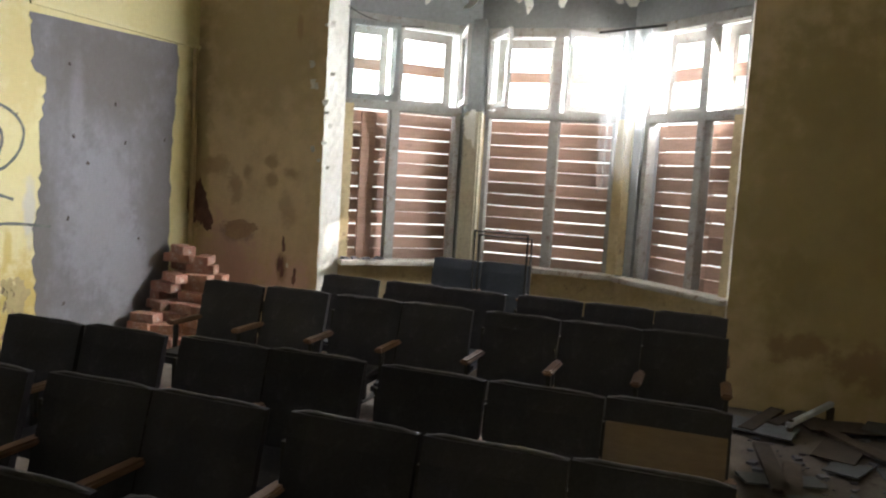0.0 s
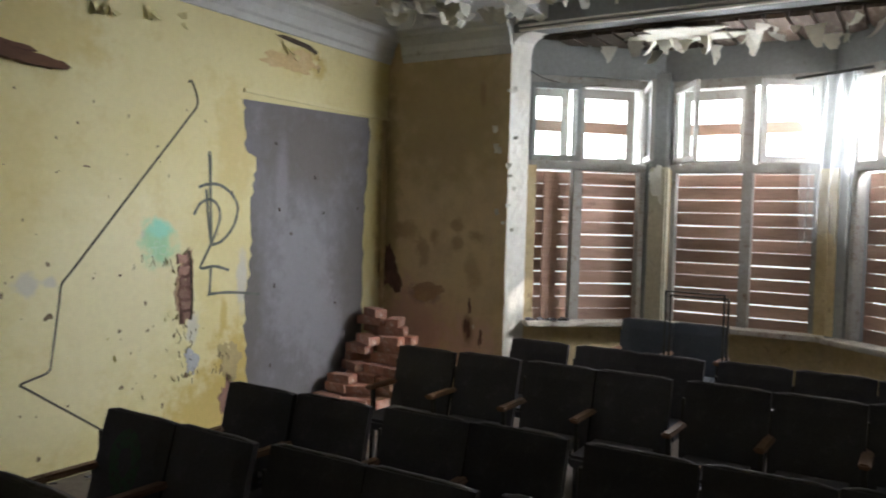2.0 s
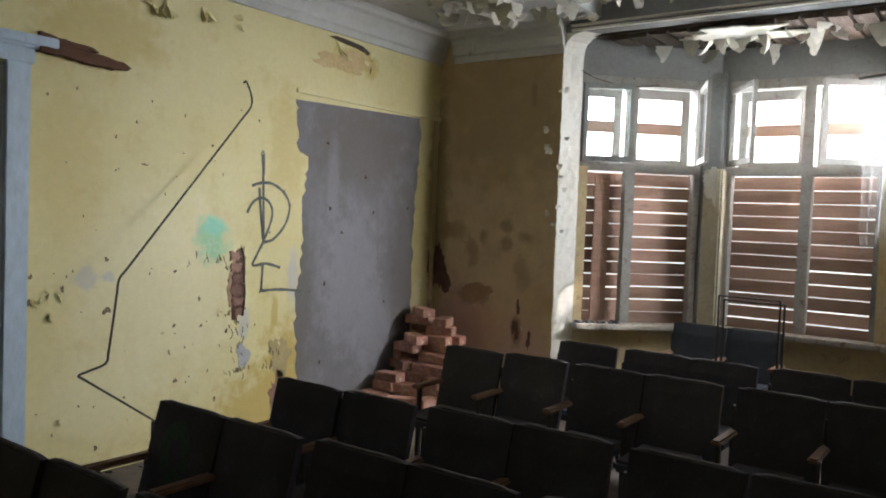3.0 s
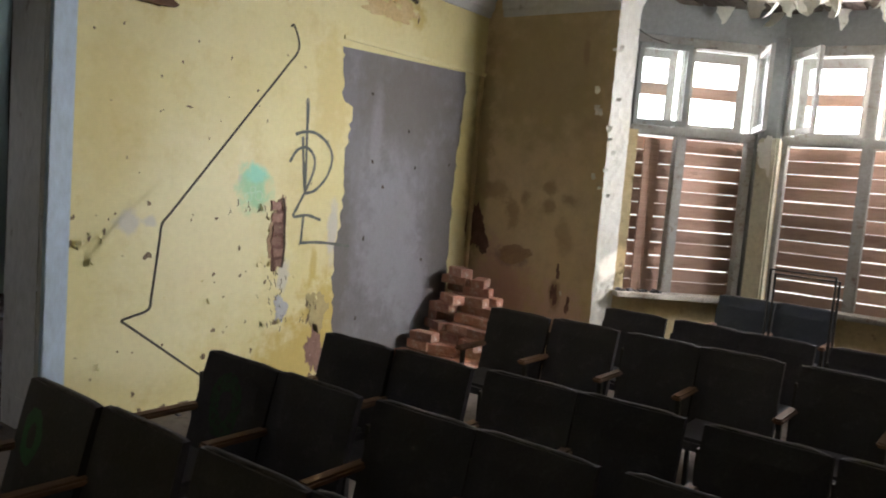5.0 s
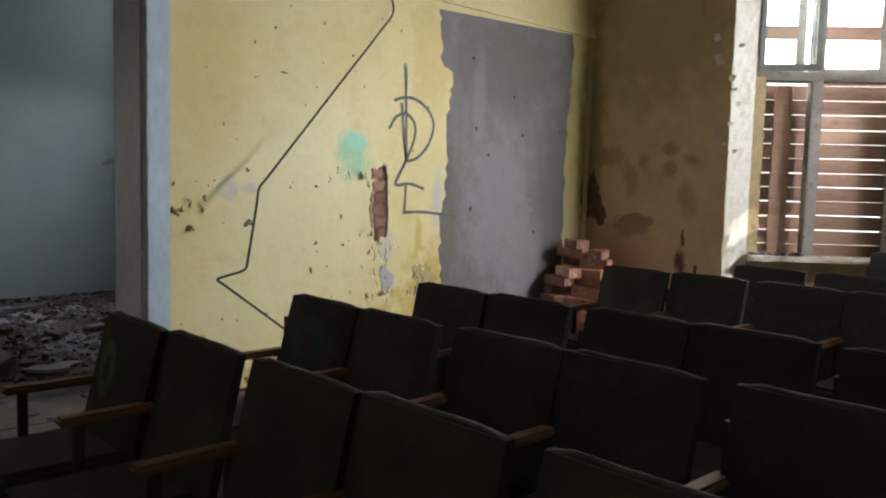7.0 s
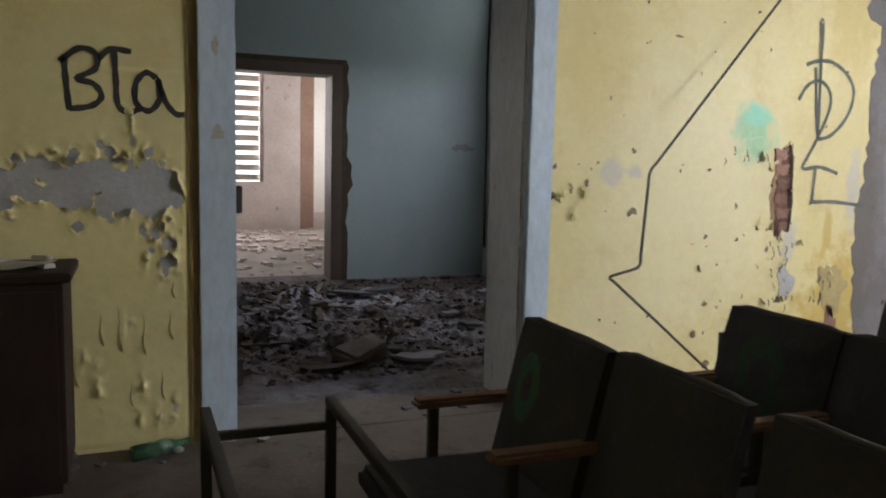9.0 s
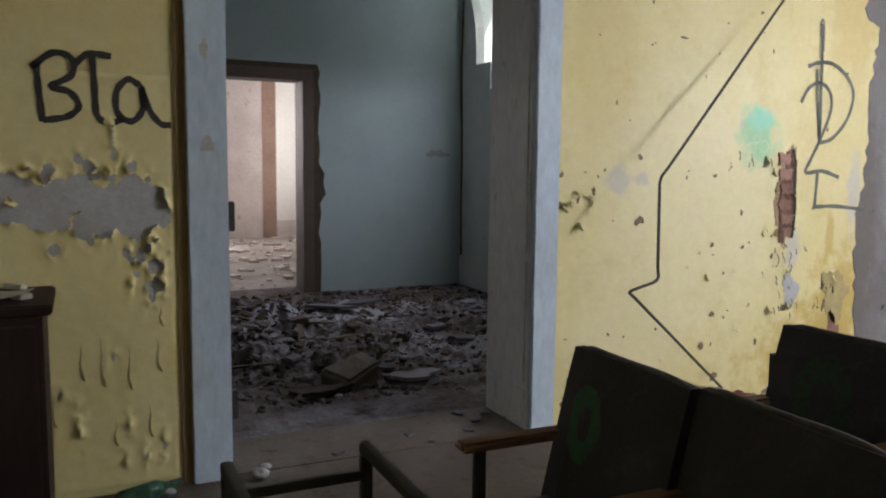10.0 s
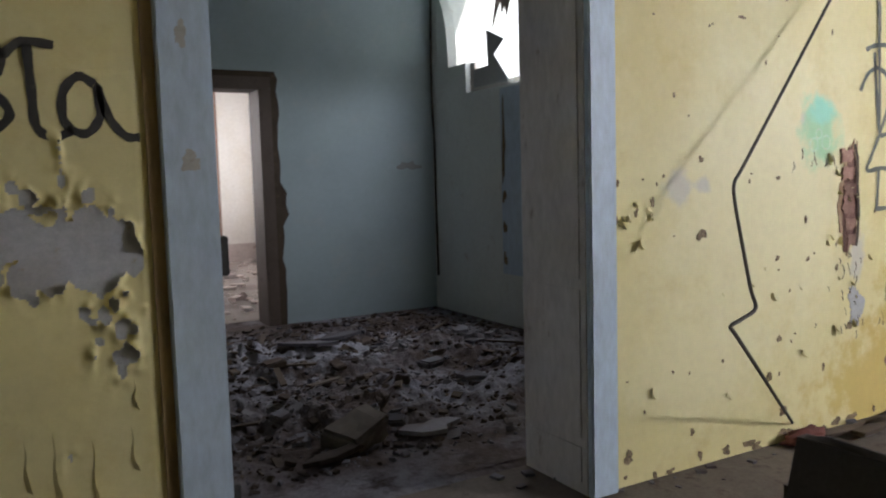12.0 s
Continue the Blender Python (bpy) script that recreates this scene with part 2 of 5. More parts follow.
M_VINYL = surface("dark_worn_fabric", (0.066, 0.063, 0.072), (0.078, 0.075, 0.085), (0.105, 0.10, 0.11), 3.5, 90, 0.95, 0.4, 0.7, 0.55, 0.75, 0.25, 0.006, vary=0.2, rough_var=0.05, spec=0.14)
M_VINYL_EDGE = surface("pale_fabric_edge", (0.10, 0.095, 0.098), (0.07, 0.066, 0.07), (0.15, 0.14, 0.135), 8.0, 60, 0.85, spec=0.2)
M_PLY = surface("plywood", (0.36, 0.26, 0.185), (0.30, 0.21, 0.145), (0.20, 0.135, 0.09), 2.0, 50, 0.6, stretch=(1, 0.25, 1))
M_ARM = surface("worn_armrest_wood", (0.19, 0.105, 0.065), (0.24, 0.145, 0.10), (0.10, 0.055, 0.035), 5.0, 70, 0.62, stretch=(0.2, 1, 1), vary=0.2, spec=0.25)
M_METAL = surface("painted_steel", (0.045, 0.042, 0.04), (0.06, 0.055, 0.05), (0.10, 0.06, 0.04), 5.0, 60, 0.6, metal=0.2, spec=0.3)
M_SEAT_SIDE = surface("shaded_seat_side", (0.028, 0.025, 0.026), (0.036, 0.032, 0.033), (0.045, 0.04, 0.04), 8.0, 60, 0.95, spec=0.05)
M_PLANK = surface("red_brown_plank", (0.62, 0.405, 0.315), (0.54, 0.335, 0.25), (0.33, 0.18, 0.13), 2.5, 45, 0.75, 0.4, 0.65, 0.6, 0.74, 0.35, 0.008, stretch=(0.35, 0.35, 3), vary=0.3)
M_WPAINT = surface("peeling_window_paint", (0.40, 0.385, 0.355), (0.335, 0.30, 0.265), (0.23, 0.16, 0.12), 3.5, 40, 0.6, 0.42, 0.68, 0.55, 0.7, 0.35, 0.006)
# darker copy of M_WPAINT: one casement's shade is put into its colour
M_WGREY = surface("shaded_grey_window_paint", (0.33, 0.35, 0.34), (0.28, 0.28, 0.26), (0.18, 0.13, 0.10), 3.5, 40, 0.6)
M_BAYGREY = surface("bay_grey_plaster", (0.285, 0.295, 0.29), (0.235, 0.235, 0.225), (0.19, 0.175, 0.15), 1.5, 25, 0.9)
M_CABLE = surface("black_rubber_cable", (0.035, 0.028, 0.022), (0.06, 0.045, 0.03), (0.09, 0.06, 0.04), 9, 60, 0.6)
M_TAR = surface("black_spray_paint", (0.035, 0.033, 0.03), (0.055, 0.05, 0.045), (0.09, 0.08, 0.06), 9, 80, 0.7)
M_TAR_FADED = surface("faded_grey_spray_paint", (0.12, 0.125, 0.11), (0.17, 0.17, 0.14), (0.22, 0.21, 0.15), 6, 60, 0.75)
M_GREEN = surface("mint_green_paint", (0.42, 0.68, 0.47), (0.52, 0.70, 0.50), (0.60, 0.66, 0.40), 9.0, 50, 0.6, 0.4, 0.65, 0.50, 0.60)
M_GREEN_D = surface("dark_green_paint", (0.016, 0.095, 0.040), (0.022, 0.115, 0.048), (0.025, 0.035, 0.028), 9.0, 60, 0.6)
M_DARKWOOD = surface("dark_veneer", (0.022, 0.013, 0.013), (0.03, 0.017, 0.015), (0.015, 0.009, 0.009), 2.0, 50, 0.6, stretch=(1, 1, 0.2), spec=0.15)
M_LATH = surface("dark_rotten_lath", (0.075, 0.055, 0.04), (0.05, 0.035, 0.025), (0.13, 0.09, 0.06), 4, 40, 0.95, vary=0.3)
M_FLAKE = surface("curled_paint_flake", (0.72, 0.70, 0.63), (0.60, 0.57, 0.48), (0.40, 0.34, 0.25), 5, 40, 0.8, vary=0.15)
M_YFLAKE = surface("curled_yellow_flake", (0.64, 0.55, 0.25), (0.68, 0.61, 0.34), (0.48, 0.38, 0.18), 8, 50, 0.7, vary=0.15)
M_SCUFF = surface("pale_scuffed_paint", (0.42, 0.40, 0.37), (0.38, 0.36, 0.34), (0.34, 0.30, 0.25), 6, 40, 0.8)
M_PINKBRICK = surface("dusty_pink_brick", (0.31, 0.18, 0.14), (0.25, 0.14, 0.11), (0.42, 0.31, 0.26), 14, 60, 0.95, vary=0.3)
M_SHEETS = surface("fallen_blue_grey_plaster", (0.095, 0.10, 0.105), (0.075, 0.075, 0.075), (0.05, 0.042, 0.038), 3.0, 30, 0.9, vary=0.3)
M_REDRAG = surface("dull_red_cloth", (0.13, 0.04, 0.03), (0.09, 0.03, 0.025), (0.18, 0.08, 0.055), 8, 60, 0.95)
M_HOLE = surface("exposed_dark_masonry", (0.16, 0.085, 0.065), (0.24, 0.13, 0.10), (0.07, 0.045, 0.035), 7, 40, 0.95, bump=0.8, dist=0.02)
M_PIT = surface("dark_pit", (0.19, 0.13, 0.075), (0.30, 0.22, 0.13), (0.08, 0.055, 0.04), 26, 90, 0.95, 0.4, 0.6, 0.5, 0.6)
M_DAMP = surface("damp_brown_stain", (0.40, 0.26, 0.165), (0.46, 0.32, 0.19), (0.30, 0.18, 0.12), 6, 40, 0.9)
M_TIMBER = surface("broken_red_timber", (0.15, 0.075, 0.042), (0.11, 0.05, 0.03), (0.06, 0.03, 0.02), 4, 50, 0.85, stretch=(0.3, 1, 1))

M_HAZE, hz_t, hz_p = nodes_of("overcast_daylight")
hz_e = hz_t.nodes.new("ShaderNodeEmission")
hz_e.inputs[0].default_value, hz_e.inputs[1].default_value = (0.93, 1.0, 0.98, 1), 1.9
hz_t.links.new(hz_e.outputs[0], hz_t.nodes["Material Output"].inputs[0])
M_GLASS, gt, gp = nodes_of("dusty_glass")
gp.inputs["Base Color"].default_value = (0.93, 0.97, 0.95, 1)
gp.inputs["Roughness"].default_value = 0.06
gp.inputs["Transmission Weight"].default_value = 1.0
gp.inputs["IOR"].default_value = 1.02
g_out = gt.nodes["Material Output"]
g_dust = gt.nodes.new("ShaderNodeBsdfTranslucent")
g_dust.inputs[0].default_value = (0.80, 0.86, 0.82, 1)
g_mix = gt.nodes.new("ShaderNodeMixShader")
gt.links.new(n_ramp(gt, n_noise(gt, 3.0, 4), 0.3, 30.0), g_mix.inputs[0])
gt.links.new(gp.outputs[0], g_mix.inputs[1])
gt.links.new(g_dust.outputs[0], g_mix.inputs[2])
gt.links.new(g_mix.outputs[0], g_out.inputs[0])
M_BOTTLE, bt_, bp_ = nodes_of("green_bottle_glass")
bp_.inputs["Base Color"].default_value = (0.10, 0.26, 0.18, 1)
bp_.inputs["Roughness"].default_value = 0.08
bp_.inputs["Transmission Weight"].default_value = 0.7
M_CURTAIN, ct_, cp_ = nodes_of("sheer_curtain")
cp_.inputs["Base Color"].default_value = (0.86, 0.87, 0.85, 1)
cp_.inputs["Roughness"].default_value = 0.9
cp_.inputs["Transmission Weight"].default_value = 0.0
ctr = ct_.nodes.new("ShaderNodeBsdfTranslucent")
ctr.inputs[0].default_value = (0.86, 0.88, 0.86, 1)
ctt = ct_.nodes.new("ShaderNodeBsdfTransparent")
cm1 = ct_.nodes.new("ShaderNodeMixShader")
cm2 = ct_.nodes.new("ShaderNodeMixShader")
cm1.inputs[0].default_value = 0.55
cm2.inputs[0].default_value = 0.84
cout = ct_.nodes["Material Output"]
ct_.links.new(cp_.outputs[0], cm1.inputs[1])
ct_.links.new(ctr.outputs[0], cm1.inputs[2])
ct_.links.new(cm1.outputs[0], cm2.inputs[1])
ct_.links.new(ctt.outputs[0], cm2.inputs[2])
ct_.links.new(cm2.outputs[0], cout.inputs[0])


# ---------------------------------------------------------------- builders
def mesh_of(name, bm, mat, smooth=False):
    me = bpy.data.meshes.new(name)
    bmesh.ops.recalc_face_normals(bm, faces=bm.faces[:])
    bm.to_mesh(me)
    bm.free()
    me.materials.append(mat)
    if smooth:
        for f in me.polygons:
            f.use_smooth = True
    return me


def part(name, bm, mat, parent, label="", smooth=False, m=None):
    ob = new(name, mesh_of(name, bm, mat, smooth))
    ob.parent = parent
    if m is not None:
        ob.matrix_local = m
    if label:
        ob["label"] = label
    return ob


def piece(name, me, parent, m):
    ob = new(name, me)
    ob.parent = parent
    ob.matrix_local = m
    return ob


def thing(name, label, category, group="", kind="", m=None):
    ob = tagged(new(name), label, category, group, kind)
    if m is not None:
        ob.matrix_world = m
    return ob


def solo(name, bm, mat, label, category="", group="", kind="", m=None, smooth=False):
    ob = tagged(new(name, mesh_of(name, bm, mat, smooth)), label, category, group, kind)
    if m is not None:
        ob.matrix_world = m
    return ob


def box(bm, x0, x1, y0, y1, z0, z1, bevel=0.0, m=None):
    v = [bm.verts.new((x, y, z)) for x in (x0, x1) for y in (y0, y1) for z in (z0, z1)]
    f = [bm.faces.new([v[i] for i in q]) for q in ((0, 1, 3, 2), (4, 6, 7, 5), (0, 4, 5, 1), (2, 3, 7, 6), (0, 2, 6, 4), (1, 5, 7, 3))]
    if bevel:
        es = list({e for q in f for e in q.edges})
        r = bmesh.ops.bevel(bm, geom=es, offset=bevel, segments=2, affect="EDGES", clamp_overlap=True)
        v = list({w for q in r["faces"] for w in q.verts} | {w for w in v if w.is_valid})
    if m is not None:
        bmesh.ops.transform(bm, matrix=m, verts=v)
    return v


def boxes(*rows, bevel=0.0):
    bm = bmesh.new()
    for r in rows:
        box(bm, *r, bevel=bevel)
    return bm


def tube(bm, pts, r, n=8):
    """A round bar along points."""
    rings = []
    pts = [Vector(p) for p in pts]
    for i, p in enumerate(pts):
        d = (pts[min(i + 1, len(pts) - 1)] - pts[max(i - 1, 0)]).normalized()
        a = d.orthogonal().normalized() if abs(d.z) > 0.95 else d.cross(Vector((0, 0, 1))).normalized()
        b = d.cross(a)
        rings.append([bm.verts.new(p + r * (math.cos(k * math.tau / n) * a + math.sin(k * math.tau / n) * b)) for k in range(n)])
    for q, s in zip(rings, rings[1:]):
        for k in range(n):
            bm.faces.new((q[k], q[(k + 1) % n], s[(k + 1) % n], s[k]))
    bm.faces.new(rings[0][::-1])
    bm.faces.new(rings[-1])


def smooth_line(pts, steps=6):
    """Catmull-Rom through points."""
    p = [Vector(q) for q in pts]
    p = [2 * p[0] - p[1]] + p + [2 * p[-1] - p[-2]]
    out = []
    for i in range(1, len(p) - 2):
        for k in range(steps):
            u = k / steps
            out.append(0.5 * (2 * p[i] + (p[i + 1] - p[i - 1]) * u + (2 * p[i - 1] - 5 * p[i] + 4 * p[i + 1] - p[i + 2]) * u * u
                              + (3 * p[i] - p[i - 1] - 3 * p[i + 1] + p[i + 2]) * u ** 3))
    out.append(p[-2])
    return out


def blob(rng, cx, cz, rx, rz, n=40, rough=0.25):
    """An irregular closed outline."""
    ph = [rng.uniform(0, math.tau) for _ in range(4)]
    pts = []
    for k in range(n):
        a = k * math.tau / n
        s = 1 + rough * (0.5 * math.sin(2 * a + ph[0]) + 0.35 * math.sin(3 * a + ph[1]) + 0.3 * math.sin(5 * a + ph[2])) + rng.uniform(-rough, rough) * 0.45
        pts.append((cx + rx * s * math.cos(a), cz + rz * s * math.sin(a)))
    return pts


def slab_xz(bm, pts, y0, y1):
    """A flat piece with the outline pts (x, z) between two depths y."""
    a = [bm.verts.new((x, y0, z)) for x, z in pts]
    b = [bm.verts.new((x, y1, z)) for x, z in pts]
    bm.faces.new(a)
    bm.faces.new(b[::-1])
    for i in range(len(pts)):
        j = (i + 1) % len(pts)
        bm.faces.new((a[i], a[j], b[j], b[i]))


def ribbon_xz(bm, pts, w, y, th=0.0015):
    """A painted stroke on a wall of constant y."""
    pts = smooth_line([(x, 0, z) for x, z in pts], 5)
    la, lb = [], []
    for i, p in enumerate(pts):
        d = (pts[min(i + 1, len(pts) - 1)] - pts[max(i - 1, 0)]).normalized()
        s = Vector((-d.z, 0, d.x)) * w * 0.5 * (1 + 0.12 * math.sin(i * 1.7))
        la.append(bm.verts.new((p.x + s.x, y, p.z + s.z)))
        lb.append(bm.verts.new((p.x - s.x, y, p.z - s.z)))
    for i in range(len(pts) - 1):
        bm.faces.new((la[i], lb[i], lb[i + 1], la[i + 1]))


def curl(bm, rng, m, w, h, bend=1.6, n=5, taper=0.0):
    """A curled flake: hangs down local -z from the origin and bends towards local +y."""
    rows_ = []
    jag = [rng.uniform(-0.3, 0.3) for _ in range(n + 1)]
    y = z = 0.0
    a = rng.uniform(-0.1, 0.3)
    for k in range(n + 1):
        u = k / n
        ww = w * (1 - 0.55 * u * u - taper * u * (1 - 0.45 * u)) * (1 + jag[k] * 0.5)
        rows_.append([bm.verts.new(m @ Vector((s * ww * 0.5 + jag[k] * w * 0.2, y + 0.012 * math.sin(s * 2), z))) for s in (-1, 0, 1)])
        y += math.sin(a) * h / n
        z -= math.cos(a) * h / n
        a += bend / n
    for q, s in zip(rows_, rows_[1:]):
        for i in range(2):
            bm.faces.new((q[i], q[i + 1], s[i + 1], s[i]))


def rock(bm, rng, m, sx, sy, sz):
    """An angular lump."""
    v = []
    for x in (-1, 1):
        for y in (-1, 1):
            for z in (-1, 1):
                k = rng.uniform(0.55, 1.0)
                v.append(bm.verts.new(m @ Vector((x * sx * rng.uniform(0.6, 1), y * sy * rng.uniform(0.6, 1), z * sz * k))))
    for q in ((0, 1, 3, 2), (4, 6, 7, 5), (0, 4, 5, 1), (2, 3, 7, 6), (0, 2, 6, 4), (1, 5, 7, 3)):
        bm.faces.new([v[i] for i in q])

# ---------------------------------------------------------------- setting: main hall
WEST, SOUTH, EAST, CEIL = -4.6, -6.6, 3.95, 3.42
NT = 0.42                      # thickness of the wall with the doorway
DX0, DX1, DTOP = -1.56, -0.12, 2.45

floor_ob = solo("floor", boxes((WEST - 0.3, 5.3, SOUTH - 0.3, 0.0, -0.12, 0.0)), M_FLOOR, "dusty brown floor strewn with dirt and plaster crumbs", "floor", kind="structure")
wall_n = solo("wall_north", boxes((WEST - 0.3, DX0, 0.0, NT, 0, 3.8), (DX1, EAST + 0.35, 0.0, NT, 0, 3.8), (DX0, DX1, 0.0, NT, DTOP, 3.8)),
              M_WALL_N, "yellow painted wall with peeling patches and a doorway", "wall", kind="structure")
# west and south walls are unseen; their yellow is chosen to bounce light back
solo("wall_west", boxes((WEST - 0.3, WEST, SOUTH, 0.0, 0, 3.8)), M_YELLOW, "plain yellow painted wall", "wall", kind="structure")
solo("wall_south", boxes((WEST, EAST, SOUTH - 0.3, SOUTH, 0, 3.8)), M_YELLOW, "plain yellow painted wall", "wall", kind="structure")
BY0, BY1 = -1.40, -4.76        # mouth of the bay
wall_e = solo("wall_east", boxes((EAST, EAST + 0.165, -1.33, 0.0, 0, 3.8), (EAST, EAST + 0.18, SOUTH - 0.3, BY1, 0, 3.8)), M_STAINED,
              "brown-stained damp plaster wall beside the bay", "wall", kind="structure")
solo("beam", boxes((EAST, EAST + 0.18, BY1, -1.33, 3.32, 3.8)), M_BAYGREY, "grey plastered beam across the mouth of the bay", "beam", kind="structure")
beam_trim = solo("trim", boxes((EAST - 0.03, EAST, BY1, BY0, 3.325, 3.345), (EAST - 0.045, EAST, BY1, BY0, 3.365, 3.38)), M_WHITE,
                 "thin plaster moulding along the beam", "moulding", kind="structure")
# white splayed plaster reveals of the bay mouth, with a ragged surface
rng = random.Random(4)
for p0, p1 in (((EAST - 0.008, -1.325), (4.115, -1.435)), ((EAST - 0.008, BY1 + 0.004), (4.115, BY1 + 0.012))):
    bm = bmesh.new()
    cols = 6
    grid = []
    for k in range(60):
        z = 3.315 * k / 59
        rowv = []
        for c in range(cols):
            u = c / (cols - 1)
            jit = (rng.uniform(-0.005, 0.005), rng.uniform(-0.003, 0.003))
            rowv.append(bm.verts.new((p0[0] + (p1[0] - p0[0]) * u + (jit[0] if 0 < c < cols - 1 else 0) * 0.5, p0[1] + (p1[1] - p0[1]) * u + (jit[1] if c else jit[0]), z)))
        grid.append(rowv)
    for q, s in zip(grid, grid[1:]):
        for i in range(len(q) - 1):
            bm.faces.new((q[i], q[i + 1], s[i + 1], s[i]))
    solo("jamb", bm, M_WHITE, "white crumbling plaster reveal of the bay", "reveal", kind="structure", smooth=False)

# ceiling of the hall with a broken field in front of the bay
solo("ceiling", boxes((WEST, 3.36, SOUTH, 0.0, CEIL, 3.6), (3.36, EAST, SOUTH, -3.0, CEIL, 3.6), (3.36, EAST, -1.66, 0.0, CEIL, 3.6)), M_CEIL,
     "grey-white ceiling with peeling whitewash", "ceiling", kind="structure")
# a dark sheet stands in for the shade above the hole
solo("ceiling_void", boxes((3.3, EAST, -3.1, -1.6, 3.62, 3.7)), M_LATH, "dark panel standing in for the shaded void above the broken ceiling", "ceiling", kind="structure")
# added out of view to keep skylight out of the hall
solo("roof_slab", boxes((WEST - 0.3, 4.14, SOUTH - 0.3, NT, 3.82, 3.95)), M_LATH, "unseen slab closing the hall off from the sky", "slab", kind="structure")


def cornice_profile(bm, axis, fixed, a, b, sign):
    prof = [(0.0, -0.27), (0.02, -0.27), (0.03, -0.22), (0.05, -0.20), (0.06, -0.13), (0.10, -0.07), (0.14, -0.05), (0.15, -0.02), (0.17, 0.0), (0.0, 0.0)]
    ends = []
    for s in (a, b):
        ring = []
        for d, z in prof:
            p = (s, fixed + sign * d, CEIL + z) if axis == "x" else (fixed + sign * d, s, CEIL + z)
            ring.append(bm.verts.new(p))
        ends.append(ring)
    n = len(prof)
    for i in range(n):
        bm.faces.new((ends[0][i], ends[0][(i + 1) % n], ends[1][(i + 1) % n], ends[1][i]))
    bm.faces.new(ends[0])
    bm.faces.new(ends[1][::-1])


bm = bmesh.new()
cornice_profile(bm, "x", 0.0, WEST, EAST, -1)
solo("cornice", bm, M_CEIL, "plaster cornice along the yellow wall", "cornice", kind="structure")
bm = bmesh.new()
cornice_profile(bm, "y", EAST, -1.335, -0.17, -1)
solo("cornice", bm, M_CEIL, "plaster cornice along the stained wall", "cornice", kind="structure")
bm = bmesh.new()
cornice_profile(bm, "y", EAST, SOUTH, BY1, -1)
solo("cornice", bm, M_CEIL, "plaster cornice along the stained wall", "cornice", kind="structure")

bm = bmesh.new()
arc = [(-1.33, 3.14), (-1.338, 3.20), (-1.36, 3.25), (-1.40, 3.285), (-1.45, 3.305), (-1.52, 3.318), (-1.33, 3.318)]
fa = [bm.verts.new((EAST - 0.012, y, z)) for y, z in arc]
fb = [bm.verts.new((4.13, y - 0.10, z)) for y, z in arc]
bm.faces.new(fa)
bm.faces.new(fb[::-1])
for i in range(len(arc)):
    bm.faces.new((fa[i], fa[(i + 1) % len(arc)], fb[(i + 1) % len(arc)], fb[i]))
solo("corbel", bm, M_WHITE, "white rounded plaster corbel under the beam", "corbel", kind="structure")

# ---------------------------------------------------------------- the bay: three facets of two lights
A, B, C, D = Vector((4.12, -1.42)), Vector((5.0, -2.38)), Vector((5.0, -3.80)), Vector((4.12, -4.76))
SILL, TRANSOM, WTOP = 0.79, 2.185, 2.965
BAYC = 3.36


def facet_matrix(p, q):
    """x along the facet from p, y outward, z up."""
    d = (q - p).normalized()
    out = Vector((-d.y, d.x))
    if out.x < 0:
        out = -out
    return Matrix(((d.x, out.x, 0, p.x), (d.y, out.y, 0, p.y), (0, 0, 1, 0), (0, 0, 0, 1))), (q - p).length


M_APRON = surface("stained_yellow_apron", (0.62, 0.50, 0.29), (0.52, 0.39, 0.21), (0.30, 0.20, 0.13), 2.0, 25, 0.85)
for k, (p, q, m0, m1) in enumerate(((A, B, 0.0, 0.14), (B, C, 0.06, 0.07), (C, D, 0.19, 0.0))):
    fm, ln = facet_matrix(p, q)
    wb = thing("wall_bay_%d" % (k + 1), "bay wall, grey above and stained yellow below its window", "wall", kind="structure", m=fm)
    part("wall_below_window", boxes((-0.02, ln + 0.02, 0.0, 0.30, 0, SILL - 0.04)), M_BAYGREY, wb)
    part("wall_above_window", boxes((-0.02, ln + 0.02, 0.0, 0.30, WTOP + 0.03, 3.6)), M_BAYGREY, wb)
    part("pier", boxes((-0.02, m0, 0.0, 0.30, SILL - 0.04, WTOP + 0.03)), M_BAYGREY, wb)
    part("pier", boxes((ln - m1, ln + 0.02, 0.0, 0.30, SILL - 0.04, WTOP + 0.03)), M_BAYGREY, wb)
    part("apron", boxes((0.0, ln, -0.012, 0.0, 0, SILL - 0.05)), M_APRON, wb, "yellow stained plaster under the window")
    part("plaster_strip", boxes((0.0, 0.09, -0.012, 0.0, SILL, TRANSOM)), M_APRON, wb)
    part("plaster_strip", boxes((ln - 0.09, ln, -0.012, 0.0, SILL, TRANSOM)), M_APRON, wb)
bm = bmesh.new()
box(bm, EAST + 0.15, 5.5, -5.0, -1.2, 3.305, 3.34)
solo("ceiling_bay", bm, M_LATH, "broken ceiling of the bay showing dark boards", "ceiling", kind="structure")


M_SILL = surface("chipped_sill_paint", (0.56, 0.53, 0.47), (0.46, 0.42, 0.36), (0.27, 0.20, 0.15), 4.0, 40, 0.7, 0.42, 0.68, 0.5, 0.66, 0.4, 0.01)


